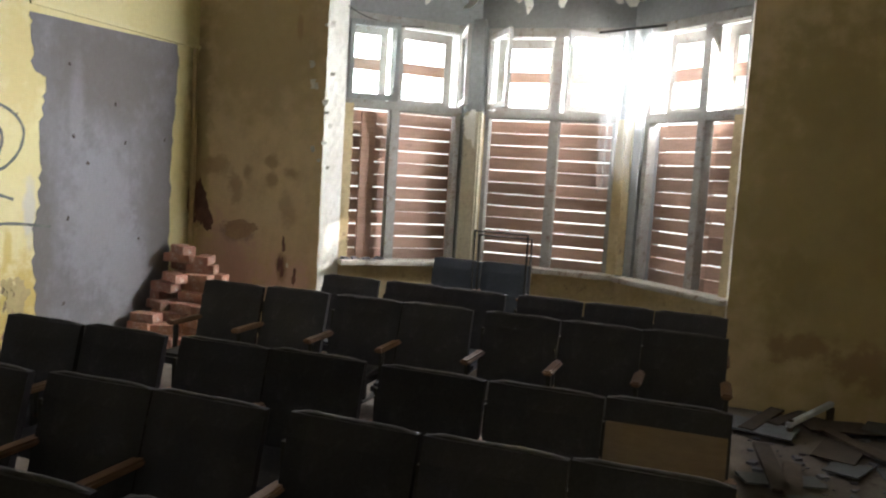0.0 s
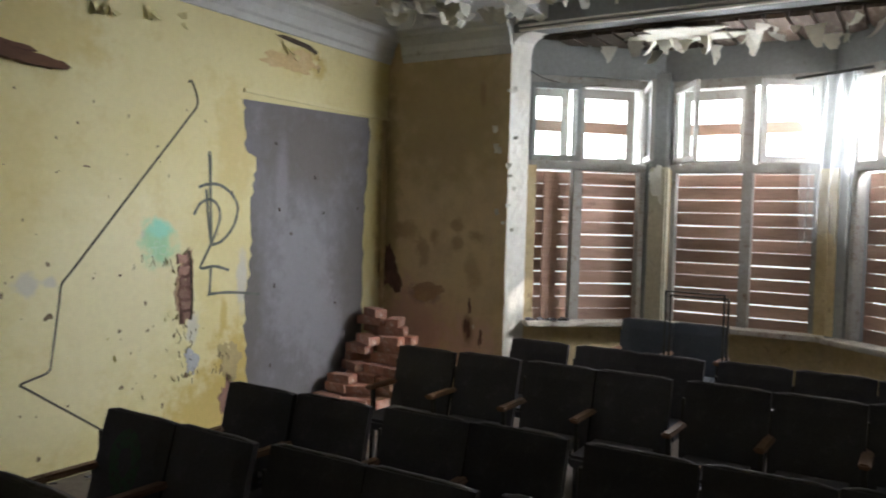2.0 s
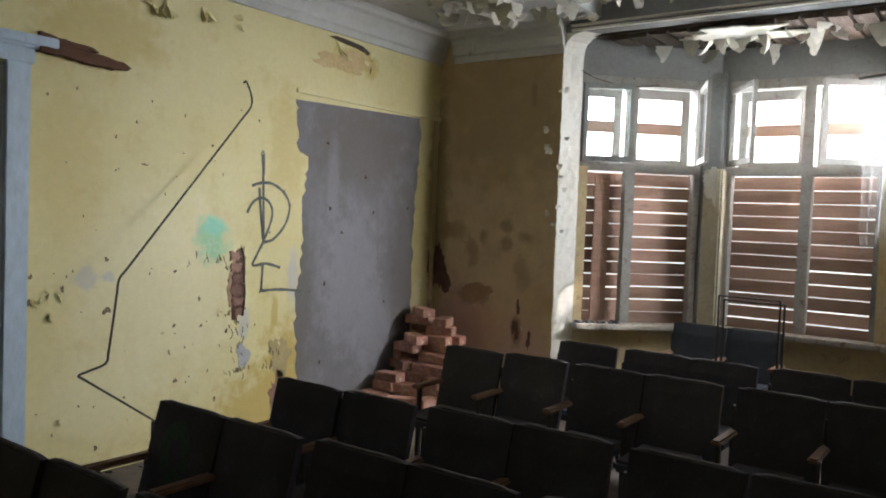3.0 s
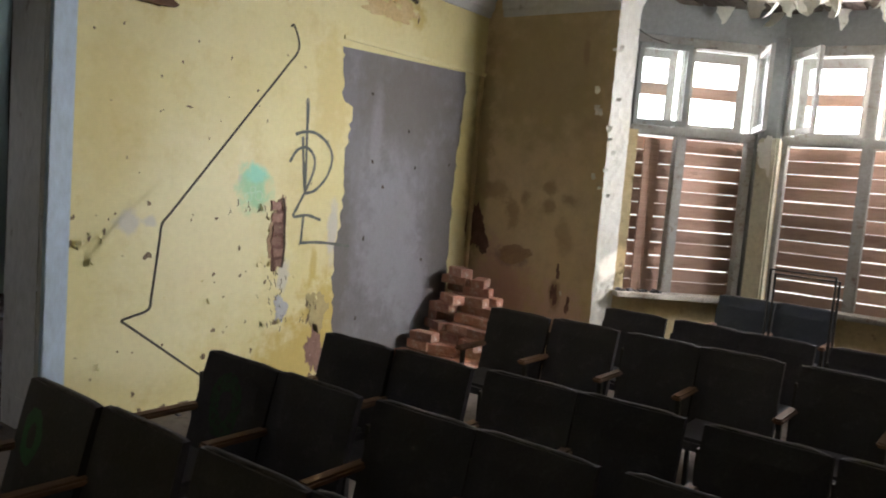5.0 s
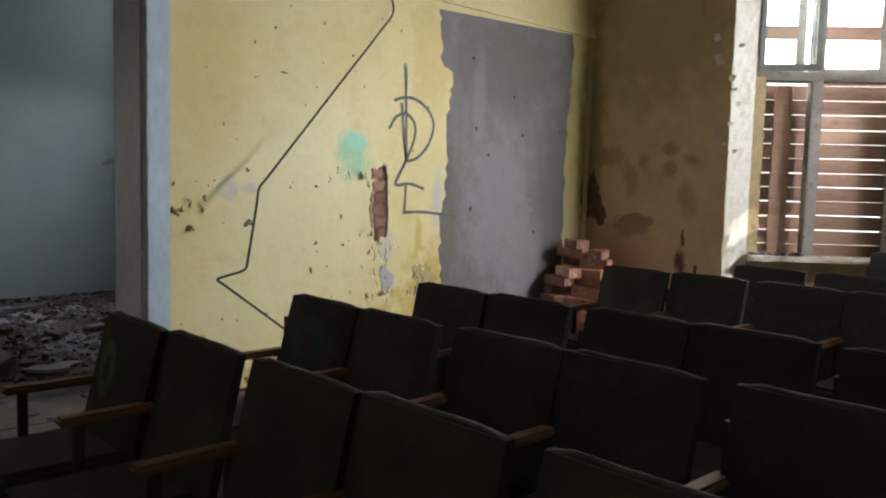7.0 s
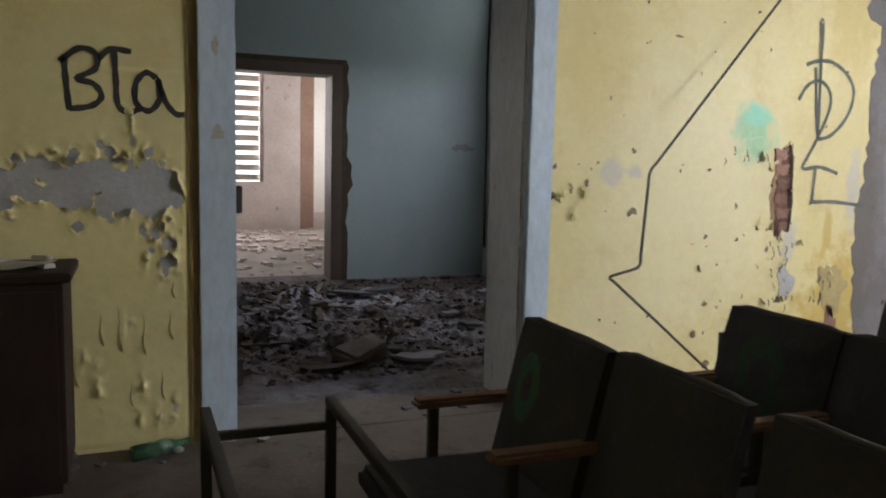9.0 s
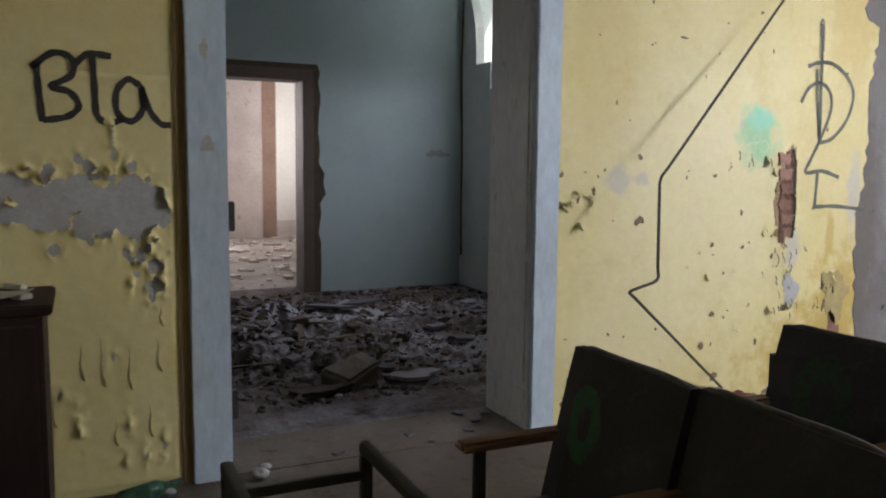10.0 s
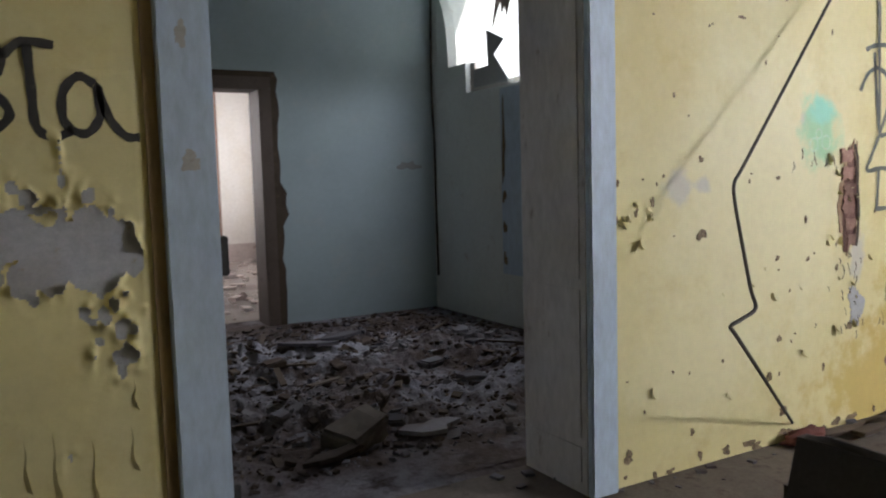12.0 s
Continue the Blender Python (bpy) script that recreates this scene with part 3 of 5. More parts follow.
def window_unit(p, q, m0, m1, mull, label, opens):
    """Two lights: boarded below, glazed above, with inner casements standing open."""
    fm, ln = facet_matrix(p, q)
    w = thing("window", label, "window", "windows of the bay", "structure", fm)
    a, b = m0, ln - m1
    mid = a + (b - a) * mull
    part("sill", boxes((a - (0.08 if m0 else 0.0), b + 0.08, -0.16, 0.06, SILL - 0.045, SILL), bevel=0.008), M_SILL, w, "chipped painted window board")
    for x0, x1, nm in ((a, a + 0.055, "frame"), (b - 0.055, b, "frame"), (mid - 0.045, mid + 0.045, "mullion")):
        part(nm, boxes((x0, x1, 0.02, 0.12, SILL, WTOP), bevel=0.006), M_WPAINT, w)
    part("transom", boxes((a, b, 0.012, 0.13, TRANSOM - 0.03, TRANSOM + 0.045), bevel=0.006), M_WPAINT, w)
    part("head", boxes((a, b, 0.012, 0.13, WTOP - 0.05, WTOP + 0.03), bevel=0.006), M_WPAINT, w)
    # outer glazed lights with a crossbar
    for x0, x1 in ((a + 0.055, mid - 0.045), (mid + 0.045, b - 0.055)):
        s = part("outer_sash", boxes((x0, x0 + 0.07, 0.20, 0.24, TRANSOM + 0.04, WTOP - 0.04), (x1 - 0.07, x1, 0.20, 0.24, TRANSOM + 0.04, WTOP - 0.04),
                                     (x0 + 0.07, x1 - 0.07, 0.20, 0.24, TRANSOM + 0.04, TRANSOM + 0.10), (x0 + 0.07, x1 - 0.07, 0.20, 0.24, WTOP - 0.13, WTOP - 0.04)), M_WPAINT, w)
        part("crossbar", boxes((x0 + 0.07, x1 - 0.07, 0.205, 0.235, 2.515, 2.62)), M_PLANK, s, "reddish wooden crossbar")
        part("pane", boxes((x0 + 0.07, x1 - 0.07, 0.218, 0.222, TRANSOM + 0.10, 2.515)), M_GLASS, s).visible_shadow = False
        part("pane", boxes((x0 + 0.07, x1 - 0.07, 0.218, 0.222, 2.62, WTOP - 0.13)), M_GLASS, s).visible_shadow = False
    # inner casements: hinge side x, width, angle inwards
    for hx, wd, ang, mat in opens:
        bmc = boxes((0, 0.04, -0.018, 0.018, 0, 0.69), (wd - 0.04, wd, -0.018, 0.018, 0, 0.69), (0.04, wd - 0.04, -0.018, 0.018, 0, 0.05), (0.04, wd - 0.04, -0.018, 0.018, 0.64, 0.69))
        cm = Matrix.Translation((hx, 0.0, TRANSOM + 0.045)) @ Matrix.Rotation(radians(ang), 4, "Z")
        s = part("casement", bmc, mat, w, "inward-opening casement with dusty glass", m=cm)
        part("pane", boxes((0.04, wd - 0.04, -0.002, 0.002, 0.05, 0.64)), M_GLASS, s).visible_shadow = False
    # boards nailed outside the lower lights
    rr = random.Random(int(ln * 1000))
    for x0, x1 in ((a - 0.01, mid), (mid, b + 0.01)):
        z = SILL - 0.036
        k = 0
        while z < TRANSOM - 0.03:
            h = 0.1165 + rr.uniform(-0.004, 0.004)
            gap = 0.0085 + rr.uniform(-0.004, 0.005)
            top = min(z + h - gap, TRANSOM - 0.005)
            bmp = bmesh.new()
            vs = box(bmp, x0, x1, 0.215, 0.24, z, top)
            for v in vs:
                v.co.z += rr.uniform(-0.0025, 0.0025)
            part("plank", bmp, M_PLANK, w)
            z += h
            k += 1
    return w, fm, ln, a, b, mid


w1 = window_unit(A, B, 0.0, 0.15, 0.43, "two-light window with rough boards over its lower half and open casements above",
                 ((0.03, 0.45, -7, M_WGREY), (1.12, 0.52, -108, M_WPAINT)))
w2 = window_unit(B, C, 0.07, 0.08, 0.535, "two-light window with gapped brown boards below, a casement swung open",
                 ((0.10, 0.55, -55, M_WPAINT), (1.31, 0.50, 214, M_WPAINT)))
w3 = window_unit(C, D, 0.20, 0.0, 0.59, "two-light window with boarded lower half behind a torn sheer curtain", ())
# a loose upright board in the first light
part("upright_board", boxes((0.22, 0.36, 0.16, 0.185, SILL, TRANSOM - 0.05), bevel=0.004), M_PLANK, w1[0], "reddish upright board")
# pipe-like post head between the first windows, smeared with lime
bm = bmesh.new()
box(bm, 4.93, 4.985, -2.44, -2.31, SILL, WTOP + 0.1, bevel=0.012)
solo("trim", bm, M_BAYGREY, "painted post between two windows of the bay", "post", kind="structure")
bm = bmesh.new()
box(bm, 4.885, 4.955, -2.49, -2.27, SILL, TRANSOM + 0.02, bevel=0.016)
solo("trim", bm, surface("lime_washed_pillar", (0.62, 0.58, 0.45), (0.55, 0.50, 0.37), (0.40, 0.34, 0.25), 2.5, 25, 0.85), "broad lime-washed pillar between two windows", "pillar", kind="structure", m=Matrix.Translation((4.93, -2.38, 0)) @ Matrix.Rotation(radians(-20), 4, "Z") @ Matrix.Translation((-4.93, 2.38, 0)))

# ---------------------------------------------------------------- curtain
bm = bmesh.new()
prev = None
rng = random.Random(11)
cols, rws = 30, 22
g = []
for i in range(cols + 1):
    u = i / cols
    colv = []
    for j in range(rws + 1):
        v = j / rws
        ztop, zbot = 2.90, 1.42 + 0.22 * abs(math.sin(u * 2.6 + 0.4)) + 0.03 * math.sin(u * 23)
        z = ztop + (zbot - ztop) * v
        x = 4.78 + 0.05 * math.sin(u * 25) * (0.5 + 0.5 * v) - 0.22 * u
        y = -3.60 - 0.44 * u * (1 - 0.12 * v) + 0.02 * math.sin(u * 31 + v * 3)
        colv.append(bm.verts.new((x, y, z)))
    g.append(colv)
for q, s in zip(g, g[1:]):
    for j in range(rws):
        bm.faces.new((q[j], q[j + 1], s[j + 1], s[j]))
cur = thing("curtain", "torn white sheer curtain hanging in the bay window", "curtain")
part("cloth", bm, M_CURTAIN, cur, smooth=True)
bm = bmesh.new()
tube(bm, [(4.80, -3.52, 2.915), (4.54, -4.10, 2.925)], 0.012)
part("rail", bm, M_METAL, cur, "thin dark curtain rail")

# ---------------------------------------------------------------- doorway casing
door = thing("door_1", "doorway with a peeling blue-white painted casing and panelled reveals", "doorway", kind="structure")
part("casing", boxes((-1.70, -1.545, -0.035, 0.0, 0, 2.46), bevel=0.006), M_CASING, door)
part("casing", boxes((-0.135, 0.0, -0.035, 0.0, 0, 2.46), bevel=0.006), M_CASING, door)
part("casing_head", boxes((-1.72, 0.02, -0.04, 0.0, 2.46, 2.58), bevel=0.006), M_CASING, door)
part("cap", boxes((-1.80, 0.14, -0.075, 0.0, 2.565, 2.62), (-1.76, 0.08, -0.055, 0.0, 2.545, 2.565), bevel=0.006), M_CASING, door)
for x0, x1, s, mt in ((-0.135, -0.118, -1, M_REVEAL), (-1.565, -1.548, 1, M_CASING)):
    part("reveal_lining", boxes((x0, x1, 0.001, NT, 0, 2.45)), mt, door, "grimy panelled lining")
    xa = x0 - 0.006 if s < 0 else x1
    for z0, z1 in ((0.05, 0.20), (0.235, 0.84), (0.875, 2.40)):
        part("panel", boxes((xa, xa + 0.006, 0.03, NT - 0.03, z0, z1), bevel=0.003), mt, door)
part("soffit", boxes((DX0, DX1, 0.001, NT, 2.43, 2.448)), M_REVEAL, door)
for z in (1.075, 0.30):
    part("hinge", boxes((-1.545, -1.515, 0.0, 0.05, z - 0.06, z + 0.06), bevel=0.004), M_METAL, door, "rusty hinge plate")
part("threshold", boxes((DX0, DX1, 0.0, NT, -0.10, 0.004)), M_FLOOR, door)
# narrow brown edge; the soft shade beside the casing is painted into it
M_EDGESHADE = surface("shaded_brown_edge", (0.30, 0.21, 0.10), (0.22, 0.15, 0.075), (0.12, 0.08, 0.05), 3, 30, 0.8, stretch=(1, 1, 0.3))
solo("trim", boxes((-1.735, -1.70, -0.012, 0.0, 0, 3.15)), M_EDGESHADE, "narrow dark brown edge beside the door casing, recess shade in its colour", "strip", kind="structure")

# ---------------------------------------------------------------- bricked-up doorway, cement rendered
rng = random.Random(21)
left = [(2.20, 0.0), (2.17, 0.2), (2.15, 0.45), (2.13, 0.7), (2.10, 0.95), (2.15, 1.15), (2.17, 1.4), (2.16, 1.7), (2.19, 1.95), (2.20, 2.12), (2.09, 2.17), (2.08, 2.4), (2.06, 2.555)]
right = [(3.66, 2.60), (3.645, 2.3), (3.63, 2.0), (3.60, 1.75), (3.60, 1.4), (3.585, 1.1), (3.59, 0.7), (3.58, 0.0)]
out = []
for seq in (left, right):
    for (xa, za), (xb, zb) in zip(seq, seq[1:]):
        for k in range(5):
            u = k / 5
            out.append((xa + (xb - xa) * u + rng.uniform(-0.02, 0.02), za + (zb - za) * u))
    out.append(seq[-1])
bm = bmesh.new()
slab_xz(bm, out, -0.003, 0.0)
solo("blocked_doorway", bm, M_CEMENT, "doorway bricked up and rendered with grey cement", "infill", kind="structure")
solo("trim", boxes((2.06, EAST, -0.02, 0.0, 2.61, 2.64)), M_YELLOW, "ledge of yellow plaster over the blocked doorway", "ledge", kind="structure")
bm = bmesh.new()
tube(bm, [(3.86, -0.03, 0), (3.865, -0.03, 1.3), (3.86, -0.03, 2.6)], 0.022)
solo("pipe", bm, M_STAINED, "old painted pipe standing in the corner", "pipe", kind="structure")

# ---------------------------------------------------------------- room behind the doorway
R2E, R2N, R2C = 1.69, 4.50, 3.3
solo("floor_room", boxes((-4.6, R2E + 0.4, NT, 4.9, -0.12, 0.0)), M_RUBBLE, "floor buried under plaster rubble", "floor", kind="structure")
FD0, FD1, FDT = -1.02, -0.04, 2.10
solo("wall_back", boxes((-4.6, FD0 - 0.12, R2N, R2N + 0.3, 0, 3.6), (0.06, R2E + 0.4, R2N, R2N + 0.3, 0, 3.6), (FD0 - 0.12, 0.06, R2N, R2N + 0.3, 2.22, 3.6)), M_BLUE,
     "grey-blue distempered wall with a doorway", "wall", kind="structure")
WY0, WY1, WZ0, WZ1 = 2.30, 4.37, 2.06, 3.15
bm = boxes((R2E, R2E + 0.4, NT, WY0, 0, 3.6), (R2E, R2E + 0.4, WY1, R2N, 0, 3.6), (R2E, R2E + 0.4, WY0, 3.84, 0, WZ0), (R2E, R2E + 0.4, 3.84, WY1, 0, 2.33), (R2E, R2E + 0.4, WY0, WY1, WZ1, 3.6))
solo("wall_side", bm, M_PALEBLUE, "pale grey-blue wall with a ragged high window opening", "wall", kind="structure")
SWAP = Matrix(((0, 1, 0, 0), (1, 0, 0, 0), (0, 0, 1, 0), (0, 0, 0, 1)))
bm = bmesh.new()
slab_xz(bm, [(4.37, 2.33), (4.16, 2.33), (4.165, 2.5), (4.19, 2.72), (4.24, 2.88), (4.31, 3.02), (4.37, 3.1)], 0.0, 0.1)
solo("plaster_edge", bm, M_PALEBLUE, "rounded plaster edge of the high window", "plaster", kind="structure", m=Matrix.Translation((R2E + 0.002, 0, 0)) @ SWAP)
solo("wall_far_west", boxes((-4.9, -4.6, NT, 4.9, 0, 3.6)), M_BLUE, "plain grey-blue wall", "wall", kind="structure")
solo("ceiling_room", boxes((-4.6, R2E, NT, R2N, R2C, R2C + 0.1)), M_CEIL, "dim whitewashed ceiling", "ceiling", kind="structure")
fdoor = thing("door_2", "dark timber door frame without its door", "door frame", kind="structure")
part("frame", boxes((0.0 - 0.05, 0.06, R2N - 0.02, R2N + 0.30, 0, 2.11), bevel=0.006), surface("brown_door_paint", (0.115, 0.085, 0.07), (0.09, 0.065, 0.05), (0.05, 0.035, 0.03), 2, 40, 0.6), fdoor)
fm_ = fdoor.children[0].data.materials[0]
part("frame", boxes((FD0 - 0.12, FD0 - 0.02, R2N - 0.02, R2N + 0.30, 0, 2.11), bevel=0.006), fm_, fdoor)
part("head", boxes((FD0 - 0.12, 0.06, R2N - 0.02, R2N + 0.30, 2.11, 2.22), bevel=0.006), fm_, fdoor)
bm = bmesh.new()
rng = random.Random(5)
strip = [(0.06, 0.0)] + [(0.105 + 0.03 * rng.random() + (0.05 if 0.95 < 0.1 * k < 1.3 else 0), 0.1 * k) for k in range(23)] + [(0.10, 2.27), (-1.2, 2.27), (-1.2, 2.22), (0.06, 2.22)]
slab_xz(bm, strip, R2N - 0.006, R2N)
solo("trim", bm, M_LATH, "broken plaster edge round the dark door frame", "broken edge", kind="structure")
# high window of the room: frame, torn white sheet
hw = thing("window_2", "high window with a broken white frame and torn grey sheeting", "window", kind="structure")
for b_ in ((R2E + 0.05, R2E + 0.10, WY0, WY0 + 0.07, WZ0, WZ1), (R2E + 0.05, R2E + 0.10, 3.76, 3.84, WZ0 + 0.06, 2.33), (R2E + 0.05, R2E + 0.10, WY0 + 0.07, 3.84, WZ0, WZ0 + 0.06)):
    part("frame", boxes(b_, bevel=0.005), M_WPAINT, hw)
M_SHEET = surface("grey_torn_sheet", (0.30, 0.31, 0.31), (0.25, 0.26, 0.26), (0.36, 0.36, 0.35), 3, 40, 0.8)
bm = bmesh.new()
slab_xz(bm, [(3.55, 2.58), (3.27, 2.46), (3.43, 2.35), (3.20, 2.10), (3.77, 2.10), (3.77, 2.26), (3.53, 2.27)], -0.004, 0.0)
part("sheet", bm, M_SHEET, hw, "torn grey sheeting", m=Matrix.Translation((R2E + 0.045, 0, 0)) @ SWAP)
bm = bmesh.new()
slab_xz(bm, [(3.30, 3.15), (3.02, 3.15), (3.10, 2.85), (3.20, 2.64), (3.23, 2.74), (3.27, 2.66), (3.29, 2.78), (3.42, 2.57), (3.36, 2.80)], -0.01, 0.0)
part("splinter", bm, M_LATH, hw, "black splintered board", m=Matrix.Translation((R2E + 0.03, 0, 0)) @ SWAP)
bm = bmesh.new()
box(bm, R2E - 0.006, R2E, 2.4, 3.28, 0.45, 2.04)
solo("window_lining", bm, M_CASING, "pale boarded lining under the high window", "lining", kind="structure")
bm = bmesh.new()
for z, r0 in ((1.55, 0.3), (1.12, 0.05), (0.85, 0.05), (0.58, 0.05)):
    slab_xz(bm, blob(random.Random(int(z * 100)), 3.24, z, 0.025, r0, 14, 0.5), -0.004, 0.0)
solo("plaster_patch", bm, M_PIT, "dark broken edge of the pale lining", "scar", kind="structure", m=Matrix.Translation((R2E - 0.006, 0, 0)) @ Matrix(((0, 1, 0, 0), (1, 0, 0, 0), (0, 0, 1, 0), (0, 0, 0, 1))))
bm = bmesh.new()
tube(bm, smooth_line([(R2E - 0.02, 4.42, 3.2), (R2E - 0.03, 4.44, 2.2), (R2E - 0.025, 4.42, 1.6), (R2E - 0.03, 4.41, 0.9), (R2E - 0.02, 4.42, 0.33)], 5), 0.012)
solo("cable", bm, M_CABLE, "black cable hanging in the corner of the room", "cable")
bm = bmesh.new()
slab_xz(bm, blob(random.Random(3), 1.42, 1.42, 0.10, 0.045, 16, 0.5), R2N - 0.005, R2N)
solo("stain", bm, M_SHEET, "dark scuff on the grey-blue wall", "stain", kind="structure")

# third room
solo("floor_end", boxes((-4.6, 3.2, 4.9, 11.4, -0.12, 0.0)), surface("pale_rubble_floor", (0.36, 0.32, 0.29), (0.24, 0.20, 0.18), (0.48, 0.45, 0.42), 1.6, 18, 0.95, bump=0.8, dist=0.03), "floor of the end room under pale debris", "floor", kind="structure")
E3 = 10.6
WX0, WX1, WS, WH = -1.85, 0.20, 0.84, 2.95
solo("wall_end", boxes((-4.6, WX0, E3, E3 + 0.3, 0, 3.6), (WX1, 3.2, E3, E3 + 0.3, 0, 3.6), (WX0, WX1, E3, E3 + 0.3, 0, WS), (WX0, WX1, E3, E3 + 0.3, WH, 3.6)), M_PINK,
     "pinkish plaster wall with a window", "wall", kind="structure")
# its opening is out of view, added to let the side lamp in
solo("wall_end_east", boxes((1.75, 2.05, 4.9, 9.0, 0, 3.6), (1.75, 2.05, 10.1, E3, 0, 3.6), (1.75, 2.05, 9.0, 10.1, 0, 0.9), (1.75, 2.05, 9.0, 10.1, 2.8, 3.6)), M_PINK, "pinkish plaster wall", "wall", kind="structure")
solo("wall_end_west", boxes((-4.9, -4.6, 4.9, 11.0, 0, 3.6)), M_PINK, "pinkish plaster wall", "wall", kind="structure")
solo("ceiling_end", boxes((-4.6, 2.0, R2N + 0.3, 11.0, 3.3, 3.4)), M_CEIL, "whitewashed ceiling", "ceiling", kind="structure")
solo("stain", boxes((0.84, 1.08, E3 - 0.006, E3, 0, 3.3)), M_RUST, "rusty damp streak down the pink wall", "stain", kind="structure")
solo("whitewash", boxes((1.08, 1.75, E3 - 0.005, E3, 0.3, 3.3)), M_WHITE, "bright whitewashed strip beside the rusty streak", "whitewash", kind="structure")
ew = thing("window_3", "window closed by spaced boards with daylight between", "window", kind="structure")
for x in (WX0, -0.85, WX1 - 0.07):
    part("frame", boxes((x, x + 0.07, E3 + 0.05, E3 + 0.12, WS, WH)), M_WPAINT, ew)
for k in range(12):
    z = WS + 0.02 + 0.173 * k
    part("plank", boxes((WX0, WX1, E3 + 0.2, E3 + 0.225, z, min(z + 0.105, WH))), M_WPAINT, ew)

# daylight haze outside the windows
for nm, bx in (("backdrop", (9.0, 9.05, -12, 16, -1, 9)), ("backdrop", (-8, 6, 16.0, 16.05, -1, 9)), ("backdrop", (4.3, 9.0, -12.05, -12, -1, 6.5))):
    solo(nm, boxes(bx), M_HAZE, "white overcast daylight beyond the windows", "sky", kind="structure")

# ---------------------------------------------------------------- cinema seats
PITCH = 0.447
STARTS = (-1.488, -1.934, -2.432, -2.878, -3.398, -3.856, -4.306)


def seat_meshes():
    """Shared meshes of one seat: it faces local -x, its width runs along -y from the origin."""
    d = {}
    bm = bmesh.new()                                   # padded backrest, leaning back
    ny, nz = 6, 6
    front, back = [], []
    for k in range(nz + 1):
        v = k / nz
        z = 0.36 + 0.45 * v
        x = -0.10 + 0.11 * v
        fr, br = [], []
        for i in range(ny + 1):
            u = i / ny
            y = -0.001 - (PITCH - 0.003) * u
            edge = min(1.0, 4 * min(u, 1 - u) + 0.35) * min(1.0, 4 * min(v, 1 - v) + 0.35)
            fr.append(bm.verts.new((x - 0.022 - 0.012 * edge, y, z)))
            br.append(bm.verts.new((x + 0.004 + 0.012 * min(1.0, 5 * min(u, 1 - u)), y, z)))
        front.append(fr)
        back.append(br)
    for k in range(nz):
        for i in range(ny):
            bm.faces.new((front[k][i], front[k][i + 1], front[k + 1][i + 1], front[k + 1][i]))
            bm.faces.new((back[k][i], back[k + 1][i], back[k + 1][i + 1], back[k][i + 1]))
        for i in (0, ny):
            bm.faces.new((front[k][i], front[k + 1][i], back[k + 1][i], back[k][i]))
    for k in (0, nz):
        for i in range(ny):
            bm.faces.new((front[k][i], front[k][i + 1], back[k][i + 1], back[k][i]))
    d["backrest"] = mesh_of("backrest", bm, M_VINYL, False)
    # side faces get shade as a near-black colour, so they don't gleam
    d["backrest"].materials.append(M_SEAT_SIDE)
    for f in d["backrest"].polygons:
        if abs(f.normal.y) > 0.9:
            f.material_index = 1
    bm = bmesh.new()                                   # welt along the top, paler than the back
    tube(bm, [(0.000 + 0.0012 * math.sin(i * 2.1), -0.010 - (PITCH - 0.024) * i / 9, 0.812 - (0.010 if i in (0, 9) else 0) + 0.001 * math.sin(i * 1.3)) for i in range(10)], 0.0095, 6)
    d["welt"] = mesh_of("welt", bm, M_VINYL_EDGE, True)
    for nm, ang in (("down", 0), ("up", 72)):
        bm = bmesh.new()
        box(bm, -0.42, 0.0, -PITCH + 0.045, -0.03, -0.05, 0.015, bevel=0.018)
        bmesh.ops.transform(bm, matrix=Matrix.Translation((-0.11, 0, 0.42)) @ Matrix.Rotation(radians(ang), 4, "Y"), verts=bm.verts[:])
        d["seat_" + nm] = mesh_of("seat", bm, M_VINYL, False)
    bm = bmesh.new()
    box(bm, -0.36, -0.035, -0.028, 0.028, 0.565, 0.592, bevel=0.009)
    d["armrest"] = mesh_of("armrest", bm, M_ARM)
    bm = bmesh.new()                                   # side frame under the armrest
    box(bm, -0.315, -0.285, -0.012, 0.012, 0.0, 0.565, bevel=0.003)
    box(bm, -0.07, -0.04, -0.012, 0.012, 0.0, 0.565, bevel=0.003)
    box(bm, -0.285, -0.07, -0.010, 0.010, 0.34, 0.37)
    box(bm, -0.36, 0.02, -0.016, 0.016, 0.0, 0.02)
    d["side_frame"] = mesh_of("side_frame", bm, M_METAL)
    bm = bmesh.new()
    box(bm, -0.035, -0.005, -0.004, 0.012, 0.56, 0.72)
    d["hinge_plate"] = mesh_of("hinge_plate", bm, M_METAL)
    bm = bmesh.new()
    box(bm, -0.006, 0.0, -PITCH + 0.012, -0.008, 0, 0.24, bevel=0.002)
    d["underside"] = mesh_of("underside", bm, M_PLY)
    return d


SM = seat_meshes()


def seat(x, y, rz, up, ends, label, group, tilt=0.0):
    s = thing("cinema_seat", label, "seat", group, m=pose(x, y, 0, 0, 0, rz))
    t = Matrix.Translation((0, 0, 0)) @ Matrix.Rotation(radians(tilt), 4, "Y")
    piece("backrest", SM["backrest"], s, t)
    piece("welt", SM["welt"], s, t)
    piece("seat_cushion", SM["seat_up" if up else "seat_down"], s, Matrix())
    if "l" in ends:
        piece("armrest", SM["armrest"], s, Matrix())
        piece("side_frame", SM["side_frame"], s, Matrix())
        piece("hinge_plate", SM["hinge_plate"], s, Matrix())
    if "r" in ends:
        piece("armrest", SM["armrest"], s, Matrix.Translation((0, -PITCH, 0)))
        piece("side_frame", SM["side_frame"], s, Matrix.Translation((0, -PITCH, 0)))
    return s


